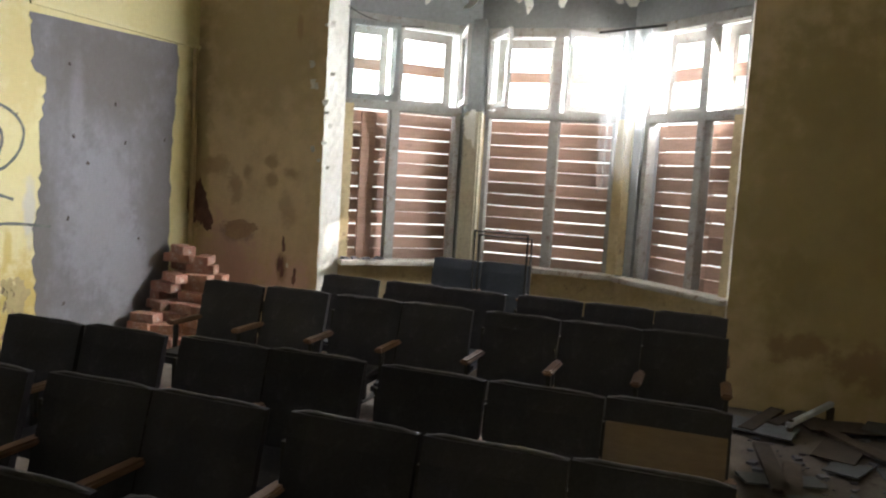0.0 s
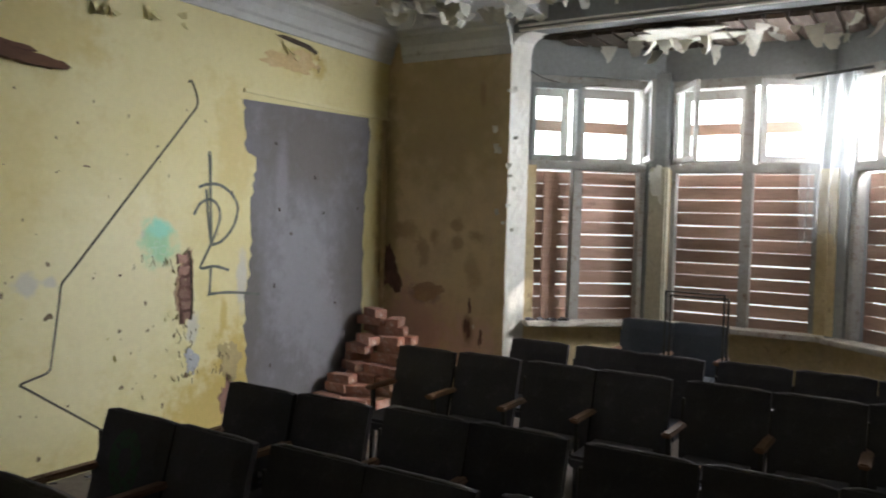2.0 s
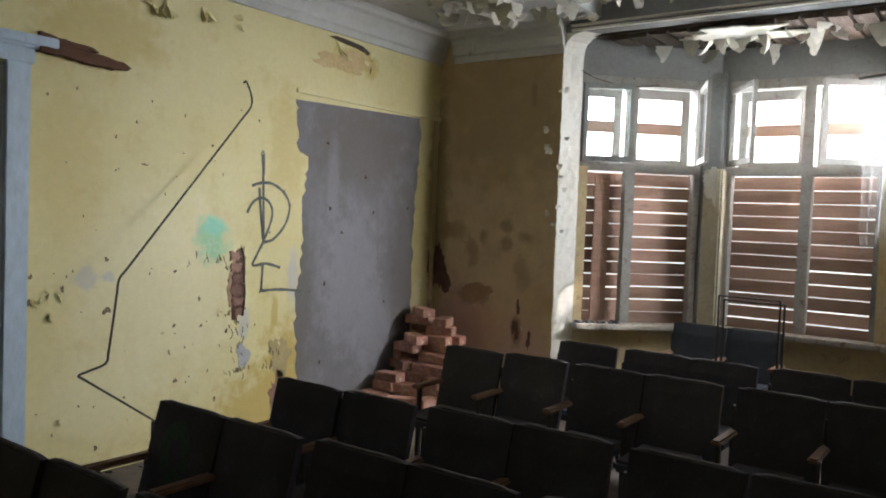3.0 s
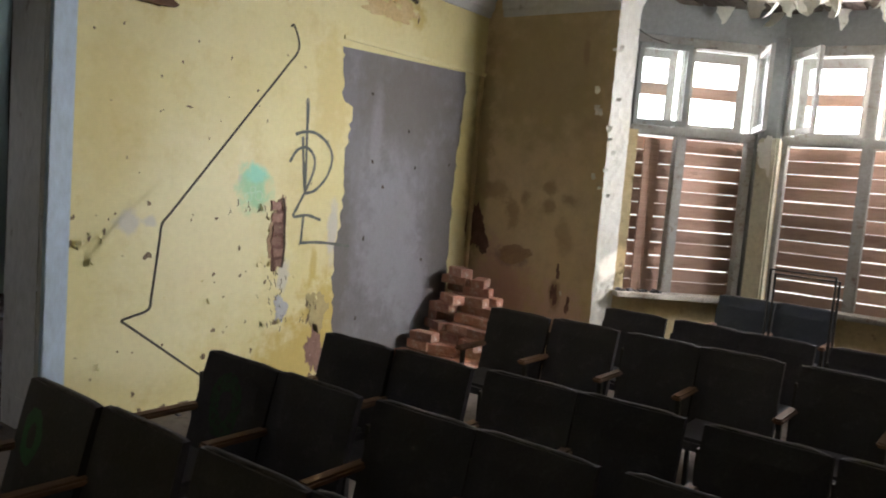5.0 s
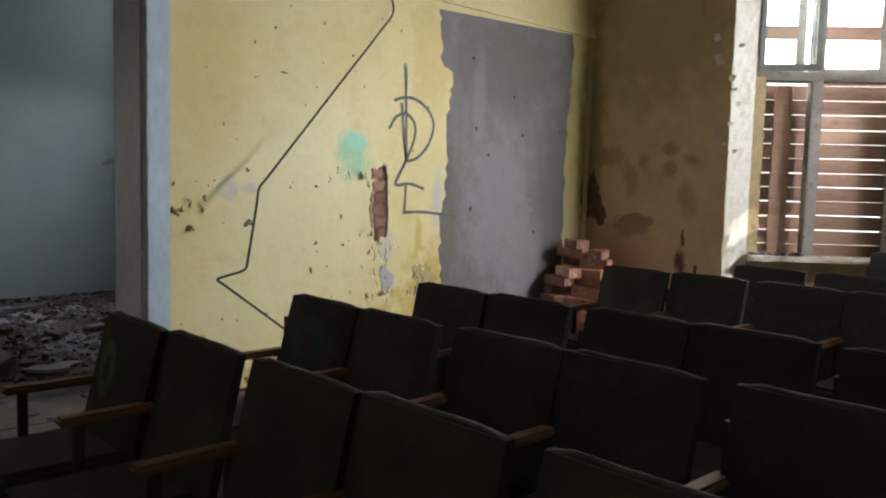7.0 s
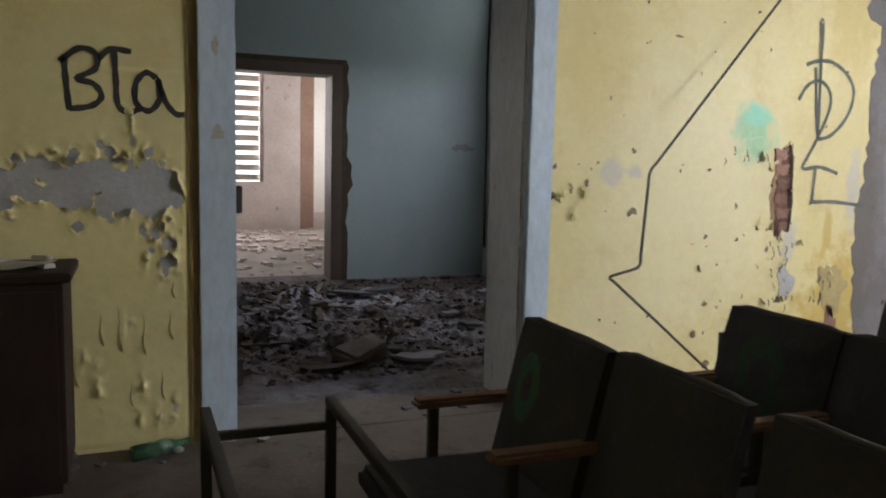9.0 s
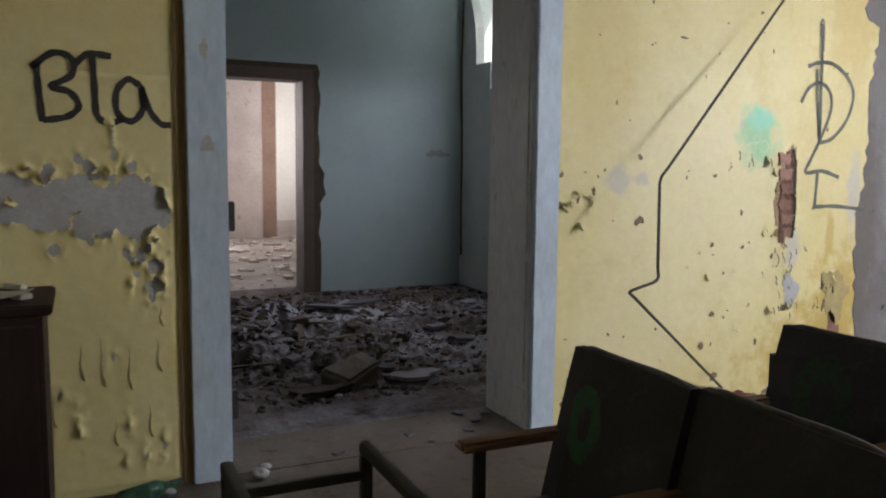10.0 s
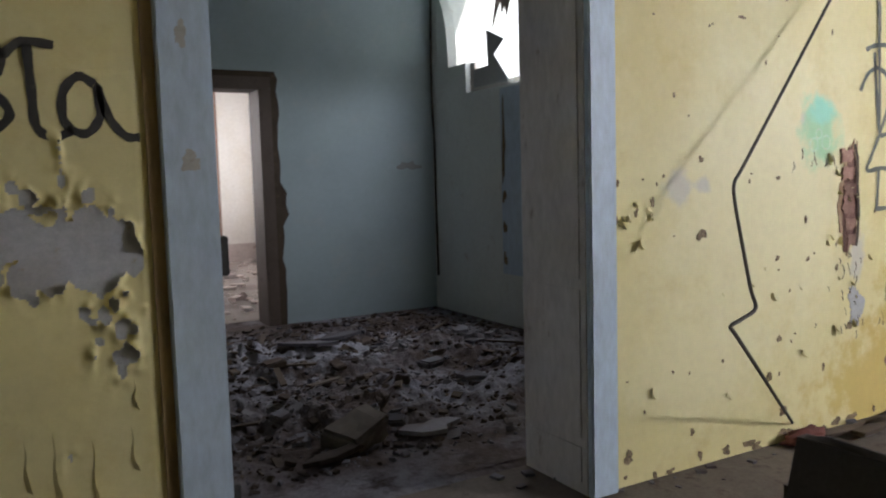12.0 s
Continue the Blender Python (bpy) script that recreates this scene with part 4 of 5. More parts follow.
rng = random.Random(31)
ROWS_OF_SEATS = ((-0.865, 0, 7, False), (-0.125, 0, 7, False), (0.605, 0, 7, False), (2.12, 0, 7, False), (2.93, 1, 7, False))
built = {}
for r, (rx, k0, k1, up) in enumerate(ROWS_OF_SEATS):
    for k in range(k0, k1):
        y = STARTS[k]
        x = rx + (0.028 * k * (1.0 if r < 4 else 0.3)) * 0.6 + rng.uniform(-0.008, 0.008)
        state = "folded-up seat" if up else "lowered seat"
        lab = "dark worn leatherette cinema seat, wooden armrest, " + state
        if k == 0 and r < 2:
            lab = "dark cinema seat with a green paint mark on its back"
        built[r, k] = seat(x, y, rng.uniform(-1.0, 1.0), up, "l" + ("r" if k == k1 - 1 else ""), lab, "rows of cinema seats", rng.uniform(-1.2, 1.2))


def green_mark(s, cy, cz, ry, rz, seed, mat):
    bm_ = bmesh.new()

    def at_(a, b, lift):
        return bm_.verts.new((-0.10 + 0.11 * ((cz + b - 0.36) / 0.45) - 0.0352 - lift, cy + a, cz + b))

    ro = blob(random.Random(seed), 0, 0, ry, rz, 36, 0.10)
    ri = blob(random.Random(seed + 50), 0, 0, ry * 0.4, rz * 0.45, 36, 0.12)
    vo, vi = [at_(a, b, 0.0) for a, b in ro], [at_(a, b, 0.0) for a, b in ri]
    for q in range(36):
        bm_.faces.new((vo[q], vo[(q + 1) % 36], vi[(q + 1) % 36], vi[q]))
    back_ = next(c for c in s.children if c.name.startswith("backrest"))
    mk = part("paint_mark", bm_, mat, back_, "dark green spray-paint mark")
    return mk


M_GREEN_F = surface("faded_dark_green_paint", (0.018, 0.055, 0.028), (0.02, 0.065, 0.03), (0.03, 0.032, 0.03), 9.0, 60, 0.8, 0.4, 0.6, 0.5, 0.6)
green_mark(built[0, 0], -0.125, 0.64, 0.062, 0.10, 1, M_GREEN_D)
green_mark(built[1, 0], -0.20, 0.625, 0.10, 0.13, 2, M_GREEN_F)
# bare plywood underside of one folded seat
piece("plywood_panel", SM["underside"], next(c for c in built[2, 6].children if c.name.startswith("backrest")), Matrix.Translation((-0.107, 0.0, 0.50)) @ Matrix.Rotation(radians(13.7), 4, "Y"))

M_FADED = surface("faded_blue_grey_fabric", (0.075, 0.085, 0.10), (0.09, 0.10, 0.12), (0.06, 0.065, 0.075), 4, 80, 0.9, spec=0.1)
# a pair of seats left in the bay with a bare tubular frame behind
for k in range(2):
    bs = seat(4.36 + 0.02 * k, -2.28 - PITCH * k * 0.98, -2, False, "l" + ("r" if k else ""), "faded blue-grey cinema seat standing under the bay window", "seats in the bay")
    bs.scale = (1.0, 1.0, 1.06)
    for c in bs.children:
        if c.name.startswith(("backrest", "seat_cushion")):
            c.data = c.data.copy()
            c.data.materials[0] = M_FADED
fr = thing("tube_frame", "bare rectangular steel tube frame standing on a seat", "metal frame", m=pose(4.02, -2.74, 0.492, 0, 0, -3))
bm = bmesh.new()
tube(bm, [(0, 0, 0), (0, 0, 0.66), (0, -0.46, 0.66), (0, -0.46, 0)], 0.011)
part("bow", bm, M_METAL, fr)
bm = bmesh.new()
tube(bm, [(0.12, 0, 0), (0.12, 0, 0.62), (0.12, -0.46, 0.62), (0.12, -0.46, 0)], 0.011)
part("bow", bm, M_METAL, fr)

# seat frame stripped of its upholstery beside the first row
sf = thing("stripped_seat_frame", "rusty steel seat frame stripped of its upholstery", "seat frame", m=pose(-1.62, -1.40, 0))
for x in (-0.17, 0.17):
    bm = bmesh.new()
    box(bm, x - 0.014, x + 0.014, -0.90, 0.014, 0.565, 0.593, bevel=0.003)
    part("rail", bm, M_METAL, sf)
    for y in (0.0, -0.886):
        part("post", boxes((x - 0.014, x + 0.014, y - 0.014, y + 0.014, 0.0, 0.566), bevel=0.003), M_METAL, sf)
for y in (0.0, -0.886):
    part("crossbar", boxes((-0.156, 0.156, y - 0.010, y + 0.010, 0.50, 0.525), bevel=0.003), M_METAL, sf)
    part("foot", boxes((-0.22, 0.22, y - 0.02, y + 0.02, 0.0, 0.018)), M_METAL, sf)

# ---------------------------------------------------------------- bent cable on the wall
bm = bmesh.new()
path = smooth_line([(1.54, 0.0, 2.60), (1.545, -0.03, 2.60), (1.579, -0.050, 2.454), (1.468, -0.060, 2.310), (1.165, -0.105, 1.988), (0.842, -0.154, 1.645), (0.529, -0.200, 1.312), (0.458, -0.211, 1.237),
                    (0.42, -0.25, 1.15), (0.33, -0.36, 1.00), (0.24, -0.47, 0.86), (0.18, -0.54, 0.805), (0.06, -0.58, 0.785), (0.0, -0.585, 0.768), (0.06, -0.555, 0.728), (0.40, -0.381, 0.518), (0.83, -0.158, 0.252),
                    (1.05, -0.045, 0.118), (1.10, -0.015, 0.09), (1.12, 0.0, 0.08)], 5)
tube(bm, path, 0.0070, 8)
solo("cable", bm, M_CABLE, "stiff black cable bent away from the yellow wall", "cable", smooth=True)

# ---------------------------------------------------------------- spray paint on the wall
YW = -0.004
gr = thing("graffiti", "black spray-painted letters on the yellow wall", "graffiti", kind="structure")


def strokes(parent, mat, w, *lines, name="stroke", y=YW):
    for ln_ in lines:
        bm_ = bmesh.new()
        ribbon_xz(bm_, ln_, w, y)
        part(name, bm_, mat, parent)


strokes(gr, M_TAR, 0.024,
        [(-2.205, 1.64), (-2.20, 1.55), (-2.19, 1.43)],
        [(-2.22, 1.62), (-2.15, 1.675), (-2.09, 1.66), (-2.09, 1.60), (-2.16, 1.555), (-2.10, 1.54), (-2.07, 1.49), (-2.11, 1.45), (-2.19, 1.435)],
        [(-2.08, 1.64), (-2.03, 1.68), (-1.955, 1.675)],
        [(-2.02, 1.675), (-2.015, 1.55), (-2.01, 1.46), (-1.97, 1.43), (-1.92, 1.45)],
        [(-1.86, 1.575), (-1.90, 1.595), (-1.94, 1.55), (-1.94, 1.47), (-1.89, 1.44), (-1.85, 1.49), (-1.855, 1.57), (-1.83, 1.49), (-1.79, 1.435), (-1.75, 1.43)], y=-0.0068)
gr2 = thing("graffiti", "faded grey spray-painted monogram on the yellow wall", "graffiti", kind="structure")
strokes(gr2, M_TAR_FADED, 0.022,
        [(1.735, 2.10), (1.75, 1.85), (1.765, 1.45)], [(1.71, 1.85), (1.74, 1.60), (1.76, 1.46)],
        [(1.64, 1.86), (1.72, 1.885), (1.84, 1.885), (1.96, 1.82), (2.02, 1.72), (1.98, 1.58), (1.87, 1.47), (1.77, 1.44)],
        [(1.60, 1.66), (1.66, 1.745), (1.75, 1.775), (1.83, 1.72), (1.84, 1.62), (1.77, 1.46), (1.70, 1.34), (1.67, 1.27), (1.80, 1.28), (1.94, 1.245)],
        [(1.765, 1.28), (1.755, 1.08)], [(1.74, 1.075), (1.95, 1.075), (2.27, 1.04)])
strokes(gr2, M_TAR_FADED, 0.011, [(1.72, 2.09), (1.735, 2.125), (1.75, 2.09), (1.755, 1.95)])
pp = thing("paint_patch", "mint and turquoise paint daub on the yellow wall", "paint patch", kind="structure")
for cx_, cz_, r0 in ((1.25, 1.40, 0.030), (1.34, 1.41, 0.032), (1.285, 1.45, 0.022)):
    bm = bmesh.new()
    ribbon_xz(bm, [(cx_ + r0 * math.cos(a), cz_ + r0 * math.sin(a)) for a in [k * 0.785 for k in range(9)]], 0.009, YW)
    part("ring", bm, M_GREEN, pp)

# ---------------------------------------------------------------- scars of the yellow wall
rng = random.Random(77)


def scar(name, label, mat, cx, cz, rx, rz, seed, depth=0.003, rough=0.3, y=0.0, n=44):
    bm_ = bmesh.new()
    slab_xz(bm_, blob(random.Random(seed), cx, cz, rx, rz, n, rough), y - depth, y)
    return solo(name, bm_, mat, label, "scar", kind="structure")


hole = thing("wall_hole", "long scar in the yellow wall showing broken red bricks", "hole", kind="structure")
bm = bmesh.new()
slab_xz(bm, blob(random.Random(14), 1.53, 1.14, 0.072, 0.275, 70, 0.25), -0.0035, 0.0)
part("edge", bm, M_DAMP, hole)
rb = random.Random(500)
for bx, bz, hw_, hh in ((1.500, 1.345, 0.045, 0.035), (1.510, 1.262, 0.052, 0.036), (1.525, 1.178, 0.046, 0.034), (1.512, 1.094, 0.050, 0.036), (1.535, 1.010, 0.048, 0.034), (1.548, 0.932, 0.036, 0.030)):
    ring_ = []
    for cx, cz, ex, ez in ((-1, -1, 1, 0), (1, -1, 0, 1), (1, 1, -1, 0), (-1, 1, 0, -1)):
        for q in range(5):
            ring_.append((bx + hw_ * (cx + 0.4 * q * ex) * rb.uniform(0.68, 1.12), bz + hh * (cz + 0.4 * q * ez) * rb.uniform(0.66, 1.1)))
    bm = bmesh.new()
    slab_xz(bm, ring_, -rb.uniform(0.007, 0.013), 0.0)
    part("brick", bm, M_PINKBRICK, hole)
bm = bmesh.new()
slab_xz(bm, blob(random.Random(522), 1.535, 1.13, 0.058, 0.25, 60, 0.22), -0.0055, 0.0)
part("crack", bm, M_HOLE, hole)
bm = bmesh.new()
ribbon_xz(bm, [(1.55, 1.40), (1.575, 1.32), (1.578, 1.20), (1.590, 1.08), (1.584, 0.96), (1.575, 0.90)], 0.020, -0.0135)
part("crack", bm, M_LATH, hole)
scar("plaster_patch", "grey plaster showing under flaked yellow paint", M_BARE, 1.60, 0.60, 0.05, 0.10, 41, rough=0.45)
scar("plaster_patch", "ochre undercoat showing under flaked paint", M_OCHRE, 1.97, 0.56, 0.12, 0.13, 42, rough=0.35)
M_PEACH = surface("peach_undercoat", (0.62, 0.45, 0.22), (0.66, 0.51, 0.27), (0.50, 0.35, 0.17), 5.0, 40, 0.8)
scar("plaster_patch", "peach undercoat showing near the cornice", M_PEACH, 2.60, 2.94, 0.30, 0.085, 43, rough=0.4)
bm = bmesh.new()
slab_xz(bm, [(2.40, 3.115), (2.47, 3.10), (2.60, 3.085), (2.75, 3.075), (2.88, 3.045), (2.90, 3.07), (2.80, 3.11), (2.62, 3.125), (2.48, 3.13)], -0.006, 0.0)
solo("plaster_gap", bm, M_LATH, "dark gap where plaster broke off below the cornice", "scar", kind="structure")
scar("plaster_patch", "broken pink brick at the foot of the wall", M_PINKBRICK, 1.97, 0.24, 0.085, 0.19, 44, rough=0.4)
for i, (cx, cz, rx, rz) in enumerate(((0.505, 1.02, 0.05, 0.045), (0.50, 1.34, 0.028, 0.028), (0.03, 1.25, 0.02, 0.03), (0.02, 1.10, 0.03, 0.04), (0.13, 1.13, 0.02, 0.03), (1.0, 0.88, 0.03, 0.022),
                                      (0.22, 1.17, 0.025, 0.03), (1.02, 0.50, 0.03, 0.03), (1.0, 1.25, 0.025, 0.02), (1.55, 0.50, 0.035, 0.04), (1.88, 0.50, 0.03, 0.06), (1.86, 0.62, 0.02, 0.04), (1.95, 0.58, 0.02, 0.04),
                                      (1.44, 0.80, 0.02, 0.03), (0.95, 0.33, 0.03, 0.05), (1.05, 0.15, 0.05, 0.04), (0.08, 0.12, 0.05, 0.05), (0.45, 0.16, 0.02, 0.04), (1.35, 0.32, 0.02, 0.03), (2.92, 2.93, 0.02, 0.06),
                                      (1.20, 1.05, 0.018, 0.03), (1.22, 0.86, 0.018, 0.02), (0.75, 1.95, 0.05, 0.012), (1.28, 2.12, 0.02, 0.02), (0.55, 1.9, 0.012, 0.012), (1.05, 2.3, 0.012, 0.02))):
    scar("paint_chip", "dark chip knocked out of the yellow paint", M_PIT, cx, cz, rx * 0.48, rz * 0.52, 100 + i, 0.003, 0.5, n=12)
for k in range(45):
    cx, cz = rng.uniform(0.06, 2.0), rng.uniform(0.25, 2.4)
    scar("paint_chip", "small dark chip in the yellow paint", M_PIT, cx, cz, rng.uniform(0.003, 0.007), rng.uniform(0.003, 0.011), 200 + k, 0.0032, 0.4, n=8)
# left part: bare plaster under a skin of paint that lifts round its holes
solo("plaster_patch", boxes((-3.28, -1.76, -0.0015, 0.0, 0.1, 1.44)), M_BARE, "bare grey plaster where yellow paint has flaked away", "scar", kind="structure")
spots_ = []
for i in range(96):
    x = -3.25 + 1.46 * i / 95
    c = 1.10 + 0.035 * math.sin(x * 5.0) + 0.02 * math.sin(x * 13)
    for _ in range(2):
        spots_.append((x + rng.uniform(-0.02, 0.02), c + rng.uniform(-0.075, 0.075), rng.uniform(0.018, 0.052), rng.uniform(0.7, 1.3)))
for i in range(46):
    x = rng.uniform(-3.2, -1.80)
    spots_.append((x, rng.choice((0.985, 1.235)) + rng.gauss(0, 0.025), rng.uniform(0.008, 0.022), rng.uniform(0.7, 1.6)))
for i in range(22):
    spots_.append((-1.835 + rng.gauss(0, 0.03), rng.uniform(0.80, 1.0), rng.uniform(0.006, 0.017), rng.uniform(0.8, 1.8)))
for i in range(12):
    spots_.append((rng.uniform(-2.6, -1.80), rng.uniform(0.12, 0.7), rng.uniform(0.003, 0.006), rng.uniform(1.5, 4.5)))
for cx, z0, z1 in ((-1.955, 1.20, 1.42), (-1.825, 0.76, 0.83)):
    for i in range(12):
        u = i / 11
        spots_.append((cx + 0.006 * math.sin(u * 5) - 0.012 * (1 - u), z0 + (z1 - z0) * u, 0.0035 + 0.006 * (1 - u) ** 2, 1.6))
GX0, GZ0, GSTEP, GNX, GNZ = -3.3, 0.02, 0.006, 259, 266
gx, gz = np.meshgrid(GX0 + GSTEP * np.arange(GNX + 1), GZ0 + GSTEP * np.arange(GNZ + 1), indexing="ij")
away = np.full(gx.shape, 9.0)
for cx, cz, r0, st_ in spots_:
    away = np.minimum(away, np.hypot(gx - cx, (gz - cz) / st_) - r0)
wob = np.array([[noise.noise(Vector((x * 60, z * 40, 2))) for z in gz[0]] for x in gx[:, 0]])
slow = np.array([[noise.noise(Vector((x * 21, z * 21, 7))) for z in gz[0]] for x in gx[:, 0]])
away = away + 0.010 * slow + 0.007 * wob
lift = 0.030 * np.clip(0.2 + 1.6 * slow, 0, 1) * np.exp(-np.clip(away, 0, 1) / 0.011) + 0.0008 * slow
bm = bmesh.new()
skin = {}
for i in range(GNX):
    for j in range(GNZ):
        if away[i, j] + away[i + 1, j] + away[i, j + 1] + away[i + 1, j + 1] > 0:
            q = []
            for a, b in ((i, j), (i + 1, j), (i + 1, j + 1), (i, j + 1)):
                if (a, b) not in skin:
                    rim_ = min(1.0, min(a, GNX - a, b, GNZ - b) / 3)
                    skin[a, b] = bm.verts.new((gx[a, b], -0.0005 - (0.004 + float(lift[a, b])) * rim_, gz[a, b]))
                q.append(skin[a, b])
            bm.faces.new(q)
solo("paint_skin", bm, M_WALL_N, "skin of yellow paint lifting round ragged holes", "paint layer", kind="structure", smooth=True)


def flakes(name, label, mat, spots, w, h, seed, bend=1.3):
    r_ = random.Random(seed)
    for cx, cz in spots:
        bm_ = bmesh.new()
        ww, hh = w * r_.uniform(0.5, 1.4), h * r_.uniform(0.5, 1.4)
        m_ = Matrix.Translation((cx, -0.004, cz)) @ Matrix.Rotation(radians(180 + r_.uniform(-25, 25)), 4, "Z") @ Matrix.Rotation(r_.uniform(-0.5, 0.5), 4, "Y")
        curl(bm_, r_, m_, ww, hh, bend * r_.uniform(0.6, 1.3), taper=0.7)
        solo(name, bm_, mat, label, "paint flake", "curled paint flakes", smooth=True)


for cx, z0, z1, w_ in ((-1.825, 0.48, 0.60, 0.030), (-2.03, 0.44, 0.62, 0.036), (-2.10, 0.47, 0.61, 0.034), (-1.93, 0.42, 0.58, 0.022), (-2.2, 0.30, 0.44, 0.03), (-1.81, 0.66, 0.74, 0.02), (-1.86, 0.22, 0.34, 0.026), (-2.28, 0.66, 0.78, 0.03),
                       (-1.985, 0.20, 0.30, 0.022), (-2.42, 0.50, 0.62, 0.03)):
    bm = bmesh.new()
    n_ = 9
    la, lb = [], []
    for k in range(n_):
        u = k / (n_ - 1)
        z = z1 + (z0 - z1) * u
        la.append(bm.verts.new((cx + 0.004 * math.sin(u * 7), -0.0045, z)))
        lb.append(bm.verts.new((cx + 0.004 * math.sin(u * 7) + w_ * 0.55 * (0.15 + 0.85 * u ** 1.5) * rng.uniform(0.75, 1.15), -0.005 - 0.012 * u ** 1.6, z - 0.01 * u)))
    for k in range(n_ - 1):
        bm.faces.new((la[k], lb[k], lb[k + 1], la[k + 1]))
    solo("paint_flake", bm, M_YELLOW, "long sliver of yellow paint peeling away from the wall", "paint flake", "curled paint flakes", smooth=True)
spots = [(rng.uniform(0.1, 2.0), rng.uniform(0.3, 1.3)) for _ in range(14)] + [(1.45 + rng.uniform(-0.1, 0.15), rng.uniform(0.4, 1.4)) for _ in range(16)]
spots += [(0.13 + rng.uniform(-0.1, 0.12), 1.13 + rng.uniform(-0.06, 0.06)) for _ in range(8)]
flakes("paint_flake", "small yellow flake lifting from the wall", M_YFLAKE, spots, 0.022, 0.035, 52, 1.1)
spots = [(rng.uniform(0.65, 1.5), rng.uniform(2.95, 3.13)) for _ in range(9)] + [(rng.uniform(2.2, 2.95), rng.uniform(2.95, 3.1)) for _ in range(5)]
flakes("paint_flake", "large yellow curl hanging below the cornice", M_YFLAKE, spots, 0.07, 0.10, 54, 1.2)

r_ = random.Random(808)
for x, z in ((2.42, 2.25), (2.47, 1.72), (2.62, 1.52), (3.02, 1.7), (2.43, 1.1), (2.40, 0.45), (3.5, 1.75), (2.9, 2.0), (3.2, 0.9)):
    scar("cement_pit", "small dark pit in the cement", M_LATH, x, z, 0.012, r_.uniform(0.010, 0.022), int(x * 100), 0.0055, 0.5, n=9)
for k in range(15):
    x = 0.06 + 2.0 * k / 14 + r_.uniform(-0.05, 0.05)
    scar("paint_chip", "plaster knocked off along the foot of the wall", M_PIT, x, r_.uniform(0.0, 0.05), r_.uniform(0.008, 0.04), r_.uniform(0.008, 0.028), 820 + k, 0.0036, 0.5, n=14)

scar("plaster_patch", "dark broken hole reaching round the corner", M_HOLE, 3.90, 1.14, 0.055, 0.16, 63, 0.004, 0.5)


# scars of the stained east wall
def scar_e(label, mat, cy, cz, ry, rz, seed, depth=0.003, rough=0.35):
    bm_ = bmesh.new()
    slab_xz(bm_, blob(random.Random(seed), 0, 0, ry, rz, 52, rough), -depth, 0.0)
    solo("plaster_patch", bm_, mat, label, "scar", kind="structure", m=Matrix.Translation((EAST, cy, cz)) @ Matrix.Rotation(radians(-90), 4, "Z"))


scar_e("dark hole broken into the corner of the wall", M_HOLE, -0.075, 1.16, 0.105, 0.20, 61, 0.004, 0.5)
scar_e("grey-brown bare render where plaster fell", M_DAMP, -0.50, 0.99, 0.17, 0.085, 62, 0.003, 0.25)
for i, (cy, cz, ry, rz) in enumerate(((-0.97, 0.88, 0.018, 0.055), (-0.95, 0.68, 0.03, 0.09), (-1.09, 0.60, 0.02, 0.07))):
    scar_e("dark gouge in the brown plaster", M_HOLE, cy, cz, ry, rz, 300 + i, 0.0035 + 0.0001 * i, 0.5)
r_ = random.Random(9)
for k in range(11):
    bm = bmesh.new()
    m_ = Matrix.Translation((EAST - 0.004, BY0 + r_.uniform(0.0, 0.12), r_.uniform(1.6, 2.9))) @ Matrix.Rotation(radians(90 + r_.uniform(-30, 30)), 4, "Z")
    curl(bm, r_, m_, 0.035 * r_.uniform(0.5, 1.3), 0.06 * r_.uniform(0.5, 1.3), 0.7)
    solo("paint_flake", bm, M_FLAKE, "pale plaster flake curling from the edge of the bay", "paint flake", "curled paint flakes", smooth=True)

# ---------------------------------------------------------------- broken ceiling: hanging flakes, laths
r_ = random.Random(13)
for k in range(96):
    side = r_.random()
    if side < 0.30:
        x, y = 3.36 - 0.16 * r_.random() ** 2, r_.uniform(-2.95, -1.6)
    elif side < 0.42:
        x, y = r_.uniform(3.38, 3.9), -1.66 + 0.12 * r_.random()
    else:
        x, y = min(3.7, 3.22 + r_.gauss(0, 0.26)), min(-0.35, -1.12 + r_.gauss(0, 0.28))
    bm = bmesh.new()
    m_ = Matrix.Translation((x, y, CEIL + 0.002)) @ Matrix.Rotation(r_.uniform(0, 6.28), 4, "Z") @ Matrix.Rotation(r_.uniform(-0.4, 1.1), 4, "X")
    curl(bm, r_, m_, 0.12 * r_.uniform(0.5, 1.6), 0.10 * r_.uniform(0.4, 1.5), r_.uniform(-0.3, 1.7), 6, r_.uniform(0, 0.6))
    solo("ceiling_flake", bm, M_FLAKE, "white ceiling paint hanging in curled strips", "paint flake", "hanging ceiling flakes", smooth=True)
for k in range(34):
    x, y = (r_.uniform(4.2, 4.9), r_.uniform(-4.2, -1.75)) if k % 2 else (4.48 + r_.gauss(0, 0.07), -2.7 + r_.gauss(0, 0.4))
    bm = bmesh.new()
    m_ = Matrix.Translation((x, y, 3.268)) @ Matrix.Rotation(r_.uniform(0, 6.28), 4, "Z") @ Matrix.Rotation(r_.uniform(-0.5, 0.5), 4, "X")
    curl(bm, r_, m_, 0.13 * r_.uniform(0.4, 1.5), 0.12 * r_.uniform(0.4, 1.6), r_.uniform(-0.2, 1.5), 6, r_.uniform(0, 0.7))
    solo("ceiling_flake", bm, M_FLAKE, "white plaster skin hanging from the bay ceiling", "paint flake", "hanging ceiling flakes", smooth=True)
lath = thing("ceiling_laths", "dark rotten laths bared in the broken ceiling", "laths", kind="structure")
